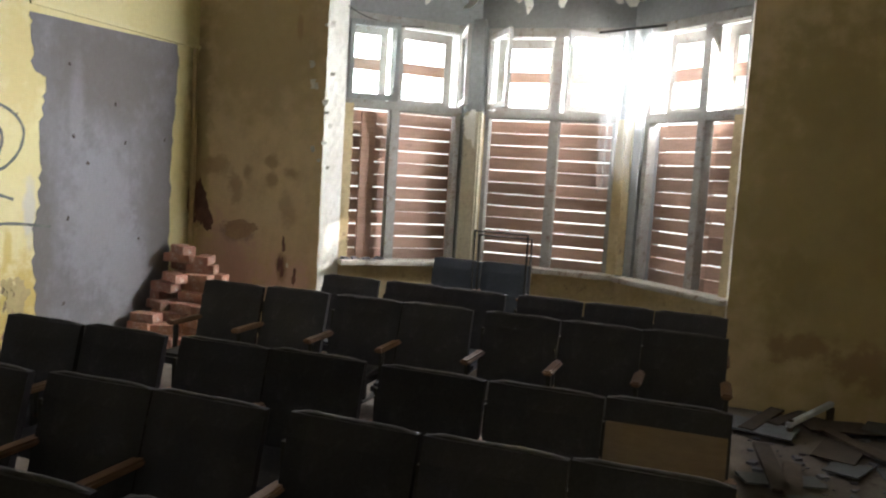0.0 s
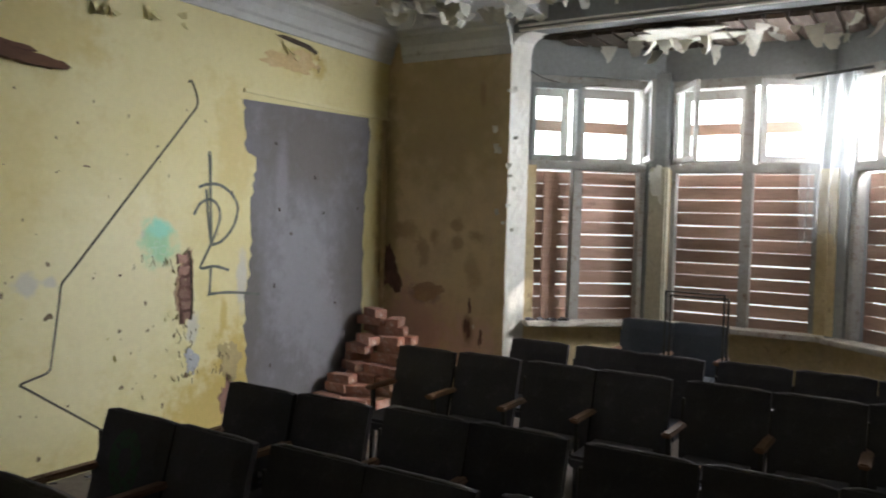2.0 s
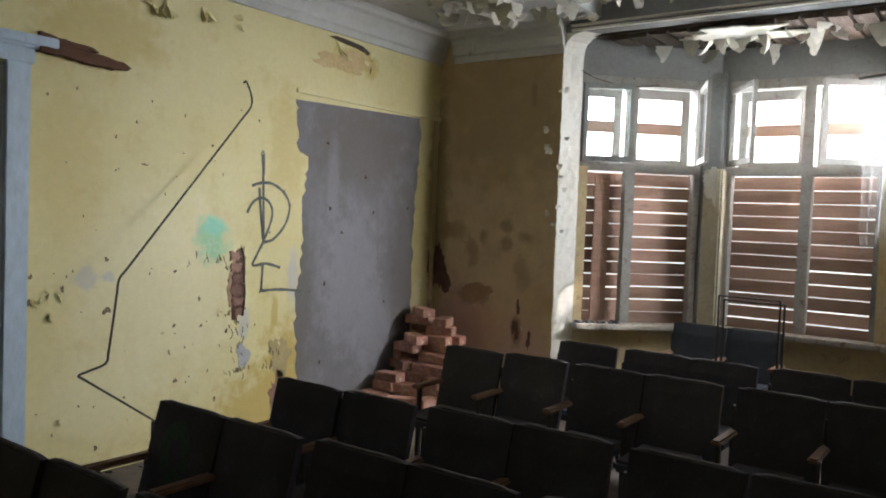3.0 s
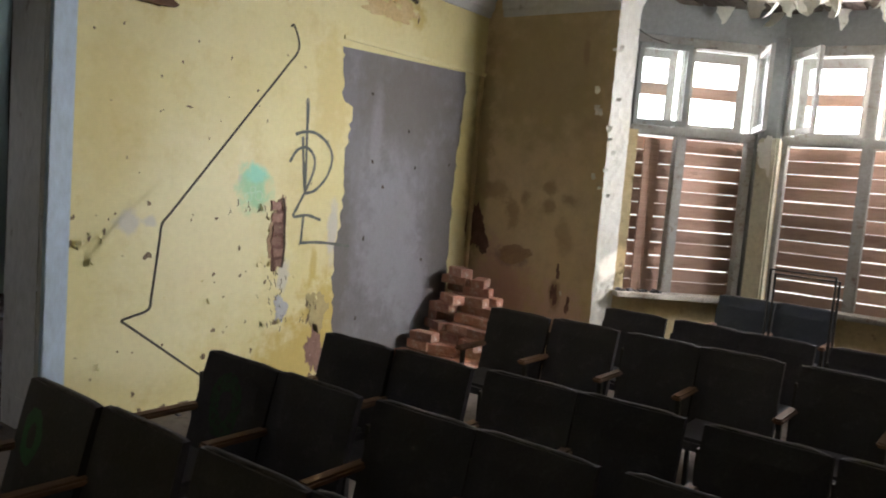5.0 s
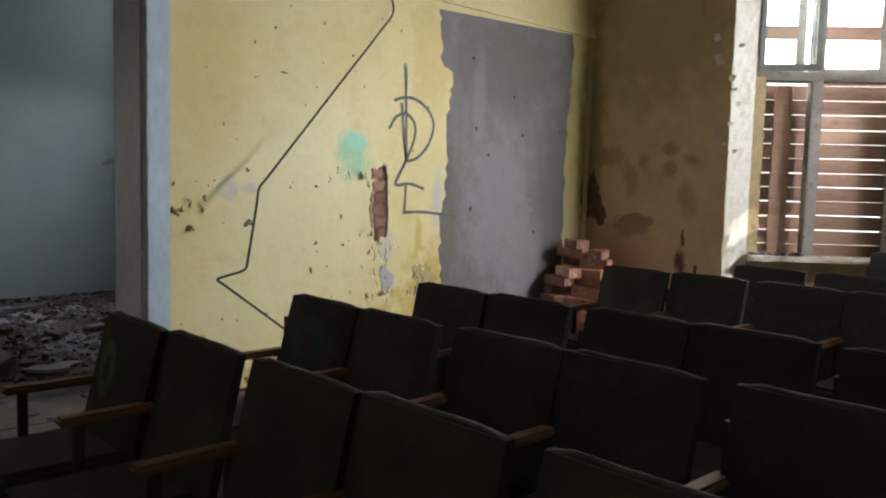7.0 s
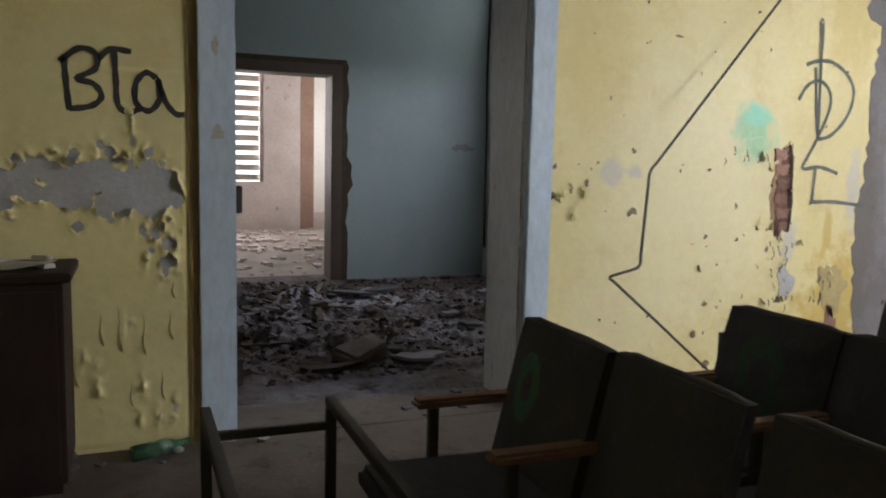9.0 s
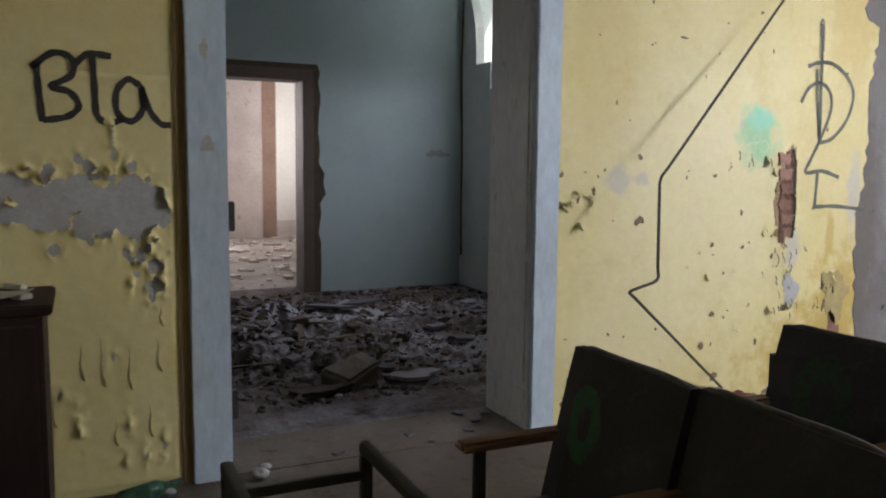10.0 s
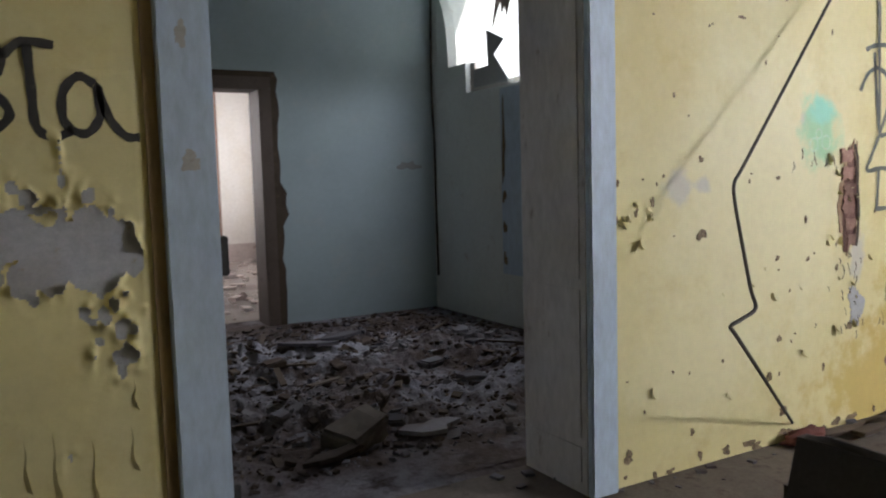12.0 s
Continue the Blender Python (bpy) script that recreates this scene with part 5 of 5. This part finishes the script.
for k in range(16):
    y = -1.68 - 0.085 * k
    part("lath", boxes((3.32, EAST, y - 0.02 + r_.uniform(-0.006, 0.006), y + 0.02, 3.575, 3.595)), M_LATH, lath)
M_BAYBOARD = surface("stripped_pinkish_boards", (0.17, 0.12, 0.092), (0.12, 0.082, 0.06), (0.27, 0.215, 0.18), 3.0, 30, 0.95, 0.4, 0.6, 0.5, 0.66, 0.8, 0.02, stretch=(0.4, 2, 1), vary=0.3)
bl = thing("bay_boards", "dark brown boards bared in the bay ceiling", "boards", kind="structure")
for k in range(16):
    y = -1.75 - 0.17 * k
    part("board", boxes((4.14, 4.96, y - 0.07, y + 0.07, 3.27 + r_.uniform(-0.008, 0.008), 3.302)), M_LATH if k < 7 else M_BAYBOARD, bl)

# broken timber on the door cap
rb = random.Random(3)
bm = bmesh.new()
for x_end, z_off, tall, deep in ((0.56, 0.0, 0.075, 0.055), (0.34, 0.045, 0.04, 0.04), (0.47, -0.03, 0.03, 0.065)):
    ring_ = []
    for k in range(13):
        u = k / 12
        h_ = tall * (1 - 0.45 * u) * (0.25 if k == 12 else 1.0) * rb.uniform(0.85, 1.1)
        zc = z_off + rb.uniform(-0.004, 0.004)
        ring_.append([bm.verts.new((x_end * u + (rb.uniform(-0.02, 0.02) if k == 12 else 0), -y_, zc + s_ * h_ / 2)) for y_, s_ in ((0.0, -1), (deep, -1), (deep, 1), (0.0, 1))])
    for q, w_ in zip(ring_, ring_[1:]):
        for i in range(4):
            bm.faces.new((q[i], q[(i + 1) % 4], w_[(i + 1) % 4], w_[i]))
    bm.faces.new(ring_[0][::-1])
    bm.faces.new(ring_[-1])
solo("broken_timber", bm, M_TIMBER, "splintered red-brown timber end fixed over the doorway", "timber", m=Matrix.Translation((0.04, -0.004, 2.585)) @ Matrix.Rotation(radians(5), 4, "Y"))

# ---------------------------------------------------------------- pile of bricks in the corner
bm = bmesh.new()
box(bm, -0.125, 0.125, -0.06, 0.06, 0.0, 0.075, bevel=0.005)
ME_BRICK = mesh_of("brick", bm, M_BRICK)
r_ = random.Random(17)
for cz in range(10):
    z = 0.0765 * cz
    for row in range(3):
        if row == 2 and cz > 6:
            continue
        x = 2.80 + 0.084 * cz + r_.uniform(-0.09, 0.10) + 0.04 * row
        while x < 3.60 - 0.05 * row:
            lon = r_.random() < 0.3
            ln_ = 0.25 if lon else 0.12
            rz = (0 if lon else 90) + r_.gauss(0, 13)
            b_ = tagged(new("brick", ME_BRICK), "old red brick with mortar, stacked loosely in the corner", "brick", "pile of bricks")
            b_.matrix_world = pose(x + ln_ / 2, -0.17 - 0.23 * row + r_.uniform(-0.05, 0.04) - (0.0 if lon else 0.03), z + 0.0003, r_.uniform(-1.5, 1.5), r_.uniform(-2.0, 2.0), rz)
            x += ln_ + r_.uniform(0.015, 0.09)
for x, y, z, rx_, rz in ((3.52, -0.22, 0.766, 0, 62), (3.56, -0.42, 0.690, 0, 20), (2.9, -0.32, 0.0, 0, 40), (2.82, -0.42, 0.0, 0, 100)):
    b_ = tagged(new("brick", ME_BRICK), "old red brick lying on the loose pile", "brick", "pile of bricks")
    b_.matrix_world = pose(x, y, z, rx_, 0, rz)

# ---------------------------------------------------------------- cabinet and small things by the wall
cab = thing("low_cabinet", "dark veneered low cabinet with dust and rubble on top", "cabinet", m=pose(-2.72, -0.02, 0))
part("body", boxes((-0.52, 0.52, -0.42, 0.0, 0.05, 0.80), bevel=0.006), M_DARKWOOD, cab)
part("top", boxes((-0.55, 0.55, -0.44, 0.0, 0.80, 0.835), bevel=0.006), M_DARKWOOD, cab)
part("plinth", boxes((-0.50, 0.50, -0.38, 0.0, 0.0, 0.05)), M_DARKWOOD, cab)
for x in (-0.26, 0.26):
    d_ = part("door", boxes((x - 0.24, x + 0.24, -0.435, -0.421, 0.09, 0.77), bevel=0.004), M_DARKWOOD, cab)
r_ = random.Random(23)
for k in range(14):
    bm = bmesh.new()
    rock(bm, r_, Matrix.Rotation(r_.uniform(0, 3), 4, "Z"), r_.uniform(0.02, 0.06), r_.uniform(0.015, 0.04), 0.012)
    solo("plaster_crumb", bm, M_FLAKE, "pale plaster crumb lying on the cabinet", "crumb", "crumbs on the cabinet", m=Matrix.Translation((-2.72 + r_.uniform(-0.45, 0.5), -0.22 + r_.uniform(-0.15, 0.15), 0.845)))
bm = bmesh.new()
gq = [[bm.verts.new((-0.17 + 0.34 * i / 8, -0.11 + 0.22 * j / 5, 0.004 + 0.006 * math.sin(i * 0.9 + j) + 0.012 * (i / 8) ** 3)) for j in range(6)] for i in range(9)]
for i in range(8):
    for j in range(5):
        bm.faces.new((gq[i][j], gq[i + 1][j], gq[i + 1][j + 1], gq[i][j + 1]))
solo("paper_sheet", bm, surface("dusty_paper", (0.55, 0.52, 0.47), (0.47, 0.44, 0.39), (0.36, 0.32, 0.27), 6, 40, 0.9), "dusty pale sheet of paper lying on the cabinet", "paper", m=pose(-2.42, -0.24, 0.837, 0, 0, -12), smooth=True)
bt = thing("bottle", "green glass bottle lying on the floor by the wall", "bottle", m=pose(-1.98, -0.16, 0.035, 0, 90, 25))
bm = bmesh.new()
ringp = [(0.0, 0.034), (0.15, 0.034), (0.19, 0.016), (0.25, 0.013)]
rings = [[bm.verts.new((rr * math.cos(a * math.tau / 14), rr * math.sin(a * math.tau / 14), zz)) for a in range(14)] for zz, rr in ringp]
for q, s in zip(rings, rings[1:]):
    for i in range(14):
        bm.faces.new((q[i], q[(i + 1) % 14], s[(i + 1) % 14], s[i]))
bm.faces.new(rings[0][::-1])
bm.faces.new(rings[-1])
part("glass", bm, M_BOTTLE, bt, smooth=True)

# ---------------------------------------------------------------- rubble
r_ = random.Random(29)


def heap(x, y):
    """Height of the rubble in the room behind the doorway."""
    e = min(1.0, max(0.0, (y - 0.75) / 0.7)) * min(1.0, max(0.0, (4.40 - y) / 1.1)) * min(1.0, max(0.0, (1.66 - x) / 0.5))
    return e * (0.05 + 0.13 * noise.fractal(Vector((x * 1.6, y * 1.6, 3.0)), 1.0, 2.0, 4) + 0.05 * noise.noise(Vector((x * 7, y * 7, 1))) + 0.022 * noise.noise(Vector((x * 19, y * 19, 5)))) + 0.004


bm = bmesh.new()
NX, NY = 230, 200
gridv = [[bm.verts.new((-2.6 + 4.28 * i / NX, 0.5 + 4.0 * j / NY, max(0.004, heap(-2.6 + 4.28 * i / NX, 0.5 + 4.0 * j / NY)))) for j in range(NY + 1)] for i in range(NX + 1)]
for i in range(NX):
    for j in range(NY):
        bm.faces.new((gridv[i][j], gridv[i + 1][j], gridv[i + 1][j + 1], gridv[i][j + 1]))
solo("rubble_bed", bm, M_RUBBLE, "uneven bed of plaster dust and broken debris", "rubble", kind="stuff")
bm, bmd = bmesh.new(), bmesh.new()
for k in range(3200):
    x, y = r_.uniform(-2.5, 1.6), 0.75 + 3.65 * r_.random() ** 0.9
    s = 0.005 + 0.020 * r_.random() ** 3
    m_ = Matrix.Translation((x, y, max(0.004, heap(x, y)) + s * 0.25)) @ Euler((r_.uniform(-0.5, 0.5), r_.uniform(-0.5, 0.5), r_.uniform(0, 6.28))).to_matrix().to_4x4()
    rock(bm if r_.random() < 0.42 else bmd, r_, m_, s * r_.uniform(0.8, 1.7), s * r_.uniform(0.7, 1.3), s * r_.uniform(0.4, 1.0))
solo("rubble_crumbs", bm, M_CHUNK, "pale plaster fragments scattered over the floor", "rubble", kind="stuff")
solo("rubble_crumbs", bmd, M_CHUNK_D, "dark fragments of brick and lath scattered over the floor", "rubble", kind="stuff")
shards = [bmesh.new() for _ in range(3)]
for k in range(2600):
    x, y = r_.uniform(-2.4, 1.6), 0.8 + 3.4 * r_.random()
    g_ = noise.noise(Vector((x * 1.7, y * 1.7, 9))) + 0.5 * noise.noise(Vector((x * 5, y * 5, 4))) + r_.gauss(0, 0.18)
    s_ = 0.005 + 0.036 * r_.random() ** 5
    m_ = Matrix.Translation((x, y, max(0.004, heap(x, y)) + s_ * 0.22)) @ Euler((r_.gauss(0, 0.33), r_.gauss(0, 0.33), r_.uniform(0, 6.28))).to_matrix().to_4x4()
    rock(shards[0 if g_ > 0.18 else 1 if g_ > -0.15 else 2], r_, m_, s_ * r_.uniform(0.8, 2.2), s_ * r_.uniform(0.6, 1.2), 0.003 + s_ * r_.uniform(0.06, 0.25))
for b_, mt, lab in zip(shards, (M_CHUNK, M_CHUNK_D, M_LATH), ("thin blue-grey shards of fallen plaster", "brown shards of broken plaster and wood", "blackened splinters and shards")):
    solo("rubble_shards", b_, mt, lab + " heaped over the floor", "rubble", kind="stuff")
for k in range(34):
    x, y = r_.uniform(-1.8, 1.5), r_.uniform(1.2, 4.0)
    s = r_.uniform(0.03, 0.07)
    bm = bmesh.new()
    rock(bm, r_, Euler((r_.uniform(-0.35, 0.35), r_.uniform(-0.35, 0.35), r_.uniform(0, 6.28))).to_matrix().to_4x4(), s * 1.5, s, s * 0.55)
    bmesh.ops.bevel(bm, geom=bm.edges[:], offset=s * 0.16, segments=2, affect="EDGES")
    solo("rubble_lump", bm, M_CHUNK_D if k % 3 else M_CHUNK, "lump of broken plaster lying in the rubble", "rubble lump", "rubble lumps", m=Matrix.Translation((x, y, heap(x, y) + s * 0.15)))
for k in range(14):
    x, y = r_.uniform(-1.8, 1.5), r_.uniform(1.2, 4.2)
    bm = bmesh.new()
    box(bm, -r_.uniform(0.12, 0.35), r_.uniform(0.1, 0.3), -0.02, 0.02, -0.006, 0.006)
    solo("lath_piece", bm, M_LATH, "broken lath lying in the rubble", "lath", "broken laths", m=pose(x, y, heap(x, y) + 0.03, r_.uniform(-8, 8), r_.uniform(-8, 8), r_.uniform(0, 180)))
# big pale block and boards of the end room, crumbs along the hall's walls
bm = bmesh.new()
for k in range(500):
    x, y = r_.uniform(-2.2, 1.7), r_.uniform(5.0, 10.4)
    s = 0.015 + 0.06 * r_.random() ** 3
    rock(bm, r_, Matrix.Translation((x, y, s * 0.2)) @ Matrix.Rotation(r_.uniform(0, 6.28), 4, "Z"), s * 1.5, s, s * 0.5)
solo("rubble_crumbs", bm, M_PINK, "pale debris on the floor of the end room", "rubble", kind="stuff")
bm = bmesh.new()
for k in range(420):
    if k < 100:
        x, y = r_.uniform(-3.5, 3.8), -0.02 - 0.22 * r_.random() ** 2
        if -1.75 < x < 0.0:
            y = r_.uniform(0.0, 0.4)
    elif k < 380:
        x, y = r_.uniform(1.0, 3.9), r_.uniform(-6.4, -4.9)
    else:
        x, y = r_.uniform(-4.0, 3.9), r_.uniform(-6.0, -0.2)
    s = 0.006 + 0.022 * r_.random() ** 2
    rock(bm, r_, Matrix.Translation((x, y, s * 0.3)) @ Matrix.Rotation(r_.uniform(0, 6.28), 4, "Z"), s * 1.5, s, s * 0.5)
solo("floor_crumbs", bm, M_CHUNK, "plaster crumbs scattered on the floor", "crumbs", kind="stuff")
for k in range(26):
    x, y = r_.uniform(1.2, 3.8), r_.uniform(-6.3, -4.95)
    bm = bmesh.new()
    box(bm, -r_.uniform(0.1, 0.3), r_.uniform(0.1, 0.3), -r_.uniform(0.04, 0.2), r_.uniform(0.04, 0.2), -0.005, 0.005)
    solo("plaster_sheet", bm, M_SHEETS if k % 3 else M_LATH, "fallen sheet of plaster on the floor", "plaster sheet", "fallen plaster sheets", m=pose(x, y, 0.012 + 0.004 * k % 0.03, r_.uniform(-2, 2), r_.uniform(-2, 2), r_.uniform(0, 180)))

bm = bmesh.new()
slab_xz(bm, blob(random.Random(71), 0, 0, 0.22, 0.46, 60, 0.5), 0.0, 0.012)
solo("plaster_skin", bm, M_FLAKE, "white skin of plaster still clinging to the bay ceiling", "plaster", kind="structure", m=Matrix.Translation((4.34, -2.72, 3.262)) @ Matrix.Rotation(radians(-90), 4, "X"))

# ---------------------------------------------------------------- small things
ck = thing("paint_cracks", "fine dark cracks round the scar in the yellow wall", "cracks", kind="structure")
r_ = random.Random(91)
for k in range(46):
    if k < 26:
        cx, cz = 1.55 + r_.gauss(0, 0.09), r_.uniform(0.42, 0.9)
    elif k < 36:
        cx, cz = 1.28 + r_.gauss(0, 0.12), 1.33 + r_.gauss(0, 0.03)
    else:
        cx, cz = 1.9 + r_.gauss(0, 0.06), r_.uniform(0.45, 0.65)
    a = r_.uniform(-0.5, 0.5)
    ln_ = r_.uniform(0.015, 0.05)
    bm = bmesh.new()
    ribbon_xz(bm, [(cx, cz), (cx + ln_ * 0.4 * math.sin(a) + 0.006, cz - ln_ * 0.5), (cx + ln_ * math.sin(a), cz - ln_)], r_.uniform(0.003, 0.008), -0.0045)
    part("crack", bm, M_LATH, ck)
# stains of the casing
for cx, cz, rx, rz, sd in ((-1.62, 1.36, 0.03, 0.025, 1), (-1.63, 1.72, 0.018, 0.03, 2)):
    scar("casing_stain", "brown rubbed stain on the painted casing", M_SCUFF, cx, cz, rx, rz, 700 + sd, 0.0015, 0.4, y=-0.035)
# rag and dark slats at the foot of the wall
bm = bmesh.new()
bmesh.ops.create_icosphere(bm, subdivisions=3, radius=1.0)
for v in bm.verts:
    d_ = 1 + 0.55 * noise.noise(v.co * 2.2) + 0.2 * noise.noise(v.co * 6)
    v.co = Vector((1.13 + v.co.x * 0.13 * d_, -0.065 + v.co.y * 0.045 * d_, max(0.002, 0.03 + v.co.z * 0.04 * d_)))
solo("rag", bm, M_REDRAG, "crumpled dull-red rag at the foot of the wall", "rag", smooth=True)
for k, (x, y, z, rz, ln_) in enumerate(((1.55, -0.10, 0.012, -8, 0.30), (1.62, -0.16, 0.030, 4, 0.26), (1.75, -0.08, 0.012, 12, 0.22))):
    solo("dark_slat", boxes((-ln_, ln_, -0.035, 0.035, -0.010, 0.010), bevel=0.003), M_LATH, "blackened wooden slat lying against the wall", "slat", "dark slats", m=pose(x, y, z, 0, 0, rz))
# crumpled paper by the casing
for x, y, s in ((-1.44, -0.06, 0.034), (-1.40, 0.02, 0.022), (-1.86, -0.07, 0.03), (-1.80, -0.10, 0.022)):
    bm = bmesh.new()
    bmesh.ops.create_icosphere(bm, subdivisions=2, radius=s)
    for v in bm.verts:
        v.co *= 1 + 0.45 * noise.noise(v.co * 40 + Vector((x * 9, 0, 0)))
        v.co.z *= 0.6
    solo("crumpled_paper", bm, M_BARE, "crumpled pale paper lying on the floor by the wall", "paper", "scraps on the floor", m=Matrix.Translation((x, y, s * 0.55)))
# stone block, pale board and stones in the rubble
bm = bmesh.new()
rock(bm, random.Random(12), Matrix(), 0.19, 0.13, 0.11)
bmesh.ops.bevel(bm, geom=bm.edges[:], offset=0.02, segments=2, affect="EDGES")
bmesh.ops.subdivide_edges(bm, edges=bm.edges[:], cuts=3, use_grid_fill=True)
for v in bm.verts:
    v.co += v.co.normalized() * (0.012 * noise.noise(v.co * 16) + 0.006 * noise.noise(v.co * 45))
solo("stone_block", bm, surface("dusty_sandstone", (0.15, 0.128, 0.112), (0.115, 0.096, 0.084), (0.075, 0.06, 0.053), 5, 40, 0.95), "broken dusty stone block in the rubble", "stone block", m=pose(-0.66, 1.10, heap(-0.66, 1.10) + 0.02, 12, -14, 25))
for x, y, sx, sy, rz, mt in ((0.16, 3.35, 0.22, 0.09, 20, M_CHUNK), (-0.85, 0.92, 0.20, 0.035, 24, M_CHUNK_D), (-0.2, 3.1, 0.20, 0.10, -30, M_CHUNK), (0.9, 2.5, 0.09, 0.05, 10, M_CHUNK), (0.95, 2.8, 0.09, 0.06, 40, M_CHUNK),
                             (0.3, 1.55, 0.10, 0.05, -15, M_CHUNK), (-0.3, 1.02, 0.13, 0.07, 5, M_CHUNK)):
    bm = bmesh.new()
    slab_xz(bm, blob(random.Random(int(x * 100) + 900), 0, 0, sx, sy, 11, 0.38), -0.012, 0.012)
    solo("plaster_slab", bm, mt, "broken slab of pale plaster on the rubble", "plaster slab", "plaster slabs", m=pose(x, y, heap(x, y) + 0.03, 90 + r_.uniform(-9, 9), 0, rz))
# broken stool and boards on the hall floor by the stained wall
st = thing("broken_stool", "overturned broken wooden stool with a pale top edge", "stool", m=pose(3.62, -5.36, 0.0, 0, 0, -32))
part("board", boxes((-0.30, 0.30, -0.02, 0.02, 0.10, 0.135), bevel=0.004), M_BARE, st, "pale board edge", m=Matrix.Rotation(radians(-6), 4, "Y"))
for x, rx_ in ((-0.28, 8), (0.26, -20), (0.30, 24)):
    part("leg", boxes((x - 0.015, x + 0.015, -0.015, 0.015, 0.0, 0.13 if rx_ < 0 else 0.12), bevel=0.003), M_LATH, st)
for k, (x, y, rz, ln_) in enumerate(((3.6, -5.05, -20, 0.35), (3.75, -5.25, -30, 0.3), (2.6, -5.05, 5, 0.4), (2.35, -5.15, -4, 0.35), (3.3, -5.6, 30, 0.3))):
    solo("dark_slat", boxes((-ln_, ln_, -0.05, 0.05, -0.012, 0.012), bevel=0.003), M_LATH, "dark fallen board on the littered floor", "slat", "dark slats", m=pose(x, y, 0.035, 0, 0, rz))
# lime smeared over the head of the pillar between two windows
for cy, cz, ry, rz, sd in ((-2.37, 2.10, 0.085, 0.10, 1), (-2.41, 1.97, 0.035, 0.10, 2), (-2.34, 2.0, 0.025, 0.06, 3)):
    bm = bmesh.new()
    slab_xz(bm, blob(random.Random(950 + sd), cy, cz, ry, rz, 40, 0.35), 0.0, 0.01 + 0.002 * sd)
    solo("lime_smear", bm, M_WHITE, "white lime smeared over the head of the pillar", "plaster", kind="structure", m=Matrix.Translation((4.872 - 0.002 * sd, 0, 0)) @ SWAP)
for cy, cz, w_ in ((-1.19, 2.52, 0.06), (-1.21, 2.36, 0.07), (-1.24, 2.33, 0.05), (-1.23, 1.78, 0.05), (-1.02, 0.72, 0.03)):
    bm = bmesh.new()
    curl(bm, r_, Matrix.Translation((EAST - 0.003, cy, cz)) @ Matrix.Rotation(radians(90 + r_.uniform(-25, 25)), 4, "Z"), w_, w_ * 1.3, 0.8, 5, 0.3)
    solo("paint_flake", bm, M_FLAKE, "pale plaster flake curling from the stained wall", "paint flake", "curled paint flakes", smooth=True)
# debris on the window board, loose wire
for k in range(26):
    u = r_.uniform(0.02, 0.42)
    px = A + (B - A).normalized() * u
    bm = bmesh.new()
    s = r_.uniform(0.008, 0.028)
    rock(bm, r_, Matrix.Rotation(r_.uniform(0, 3), 4, "Z"), s * 1.4, s, s * 0.6)
    solo("plaster_crumb", bm, M_CHUNK, "plaster crumb lying on the window board", "crumb", "crumbs on the window board", m=Matrix.Translation((px.x - 0.05 * r_.random(), px.y - 0.05 * r_.random(), SILL + s * 0.4)))
bm = bmesh.new()
tube(bm, smooth_line([(4.10, -1.43, 3.02), (4.16, -1.52, 2.96), (4.30, -1.62, 2.93), (4.46, -1.78, 2.91), (4.60, -1.95, 2.93)], 4), 0.004, 6)
solo("wire", bm, M_CABLE, "thin loose wire sagging across the window head", "wire")
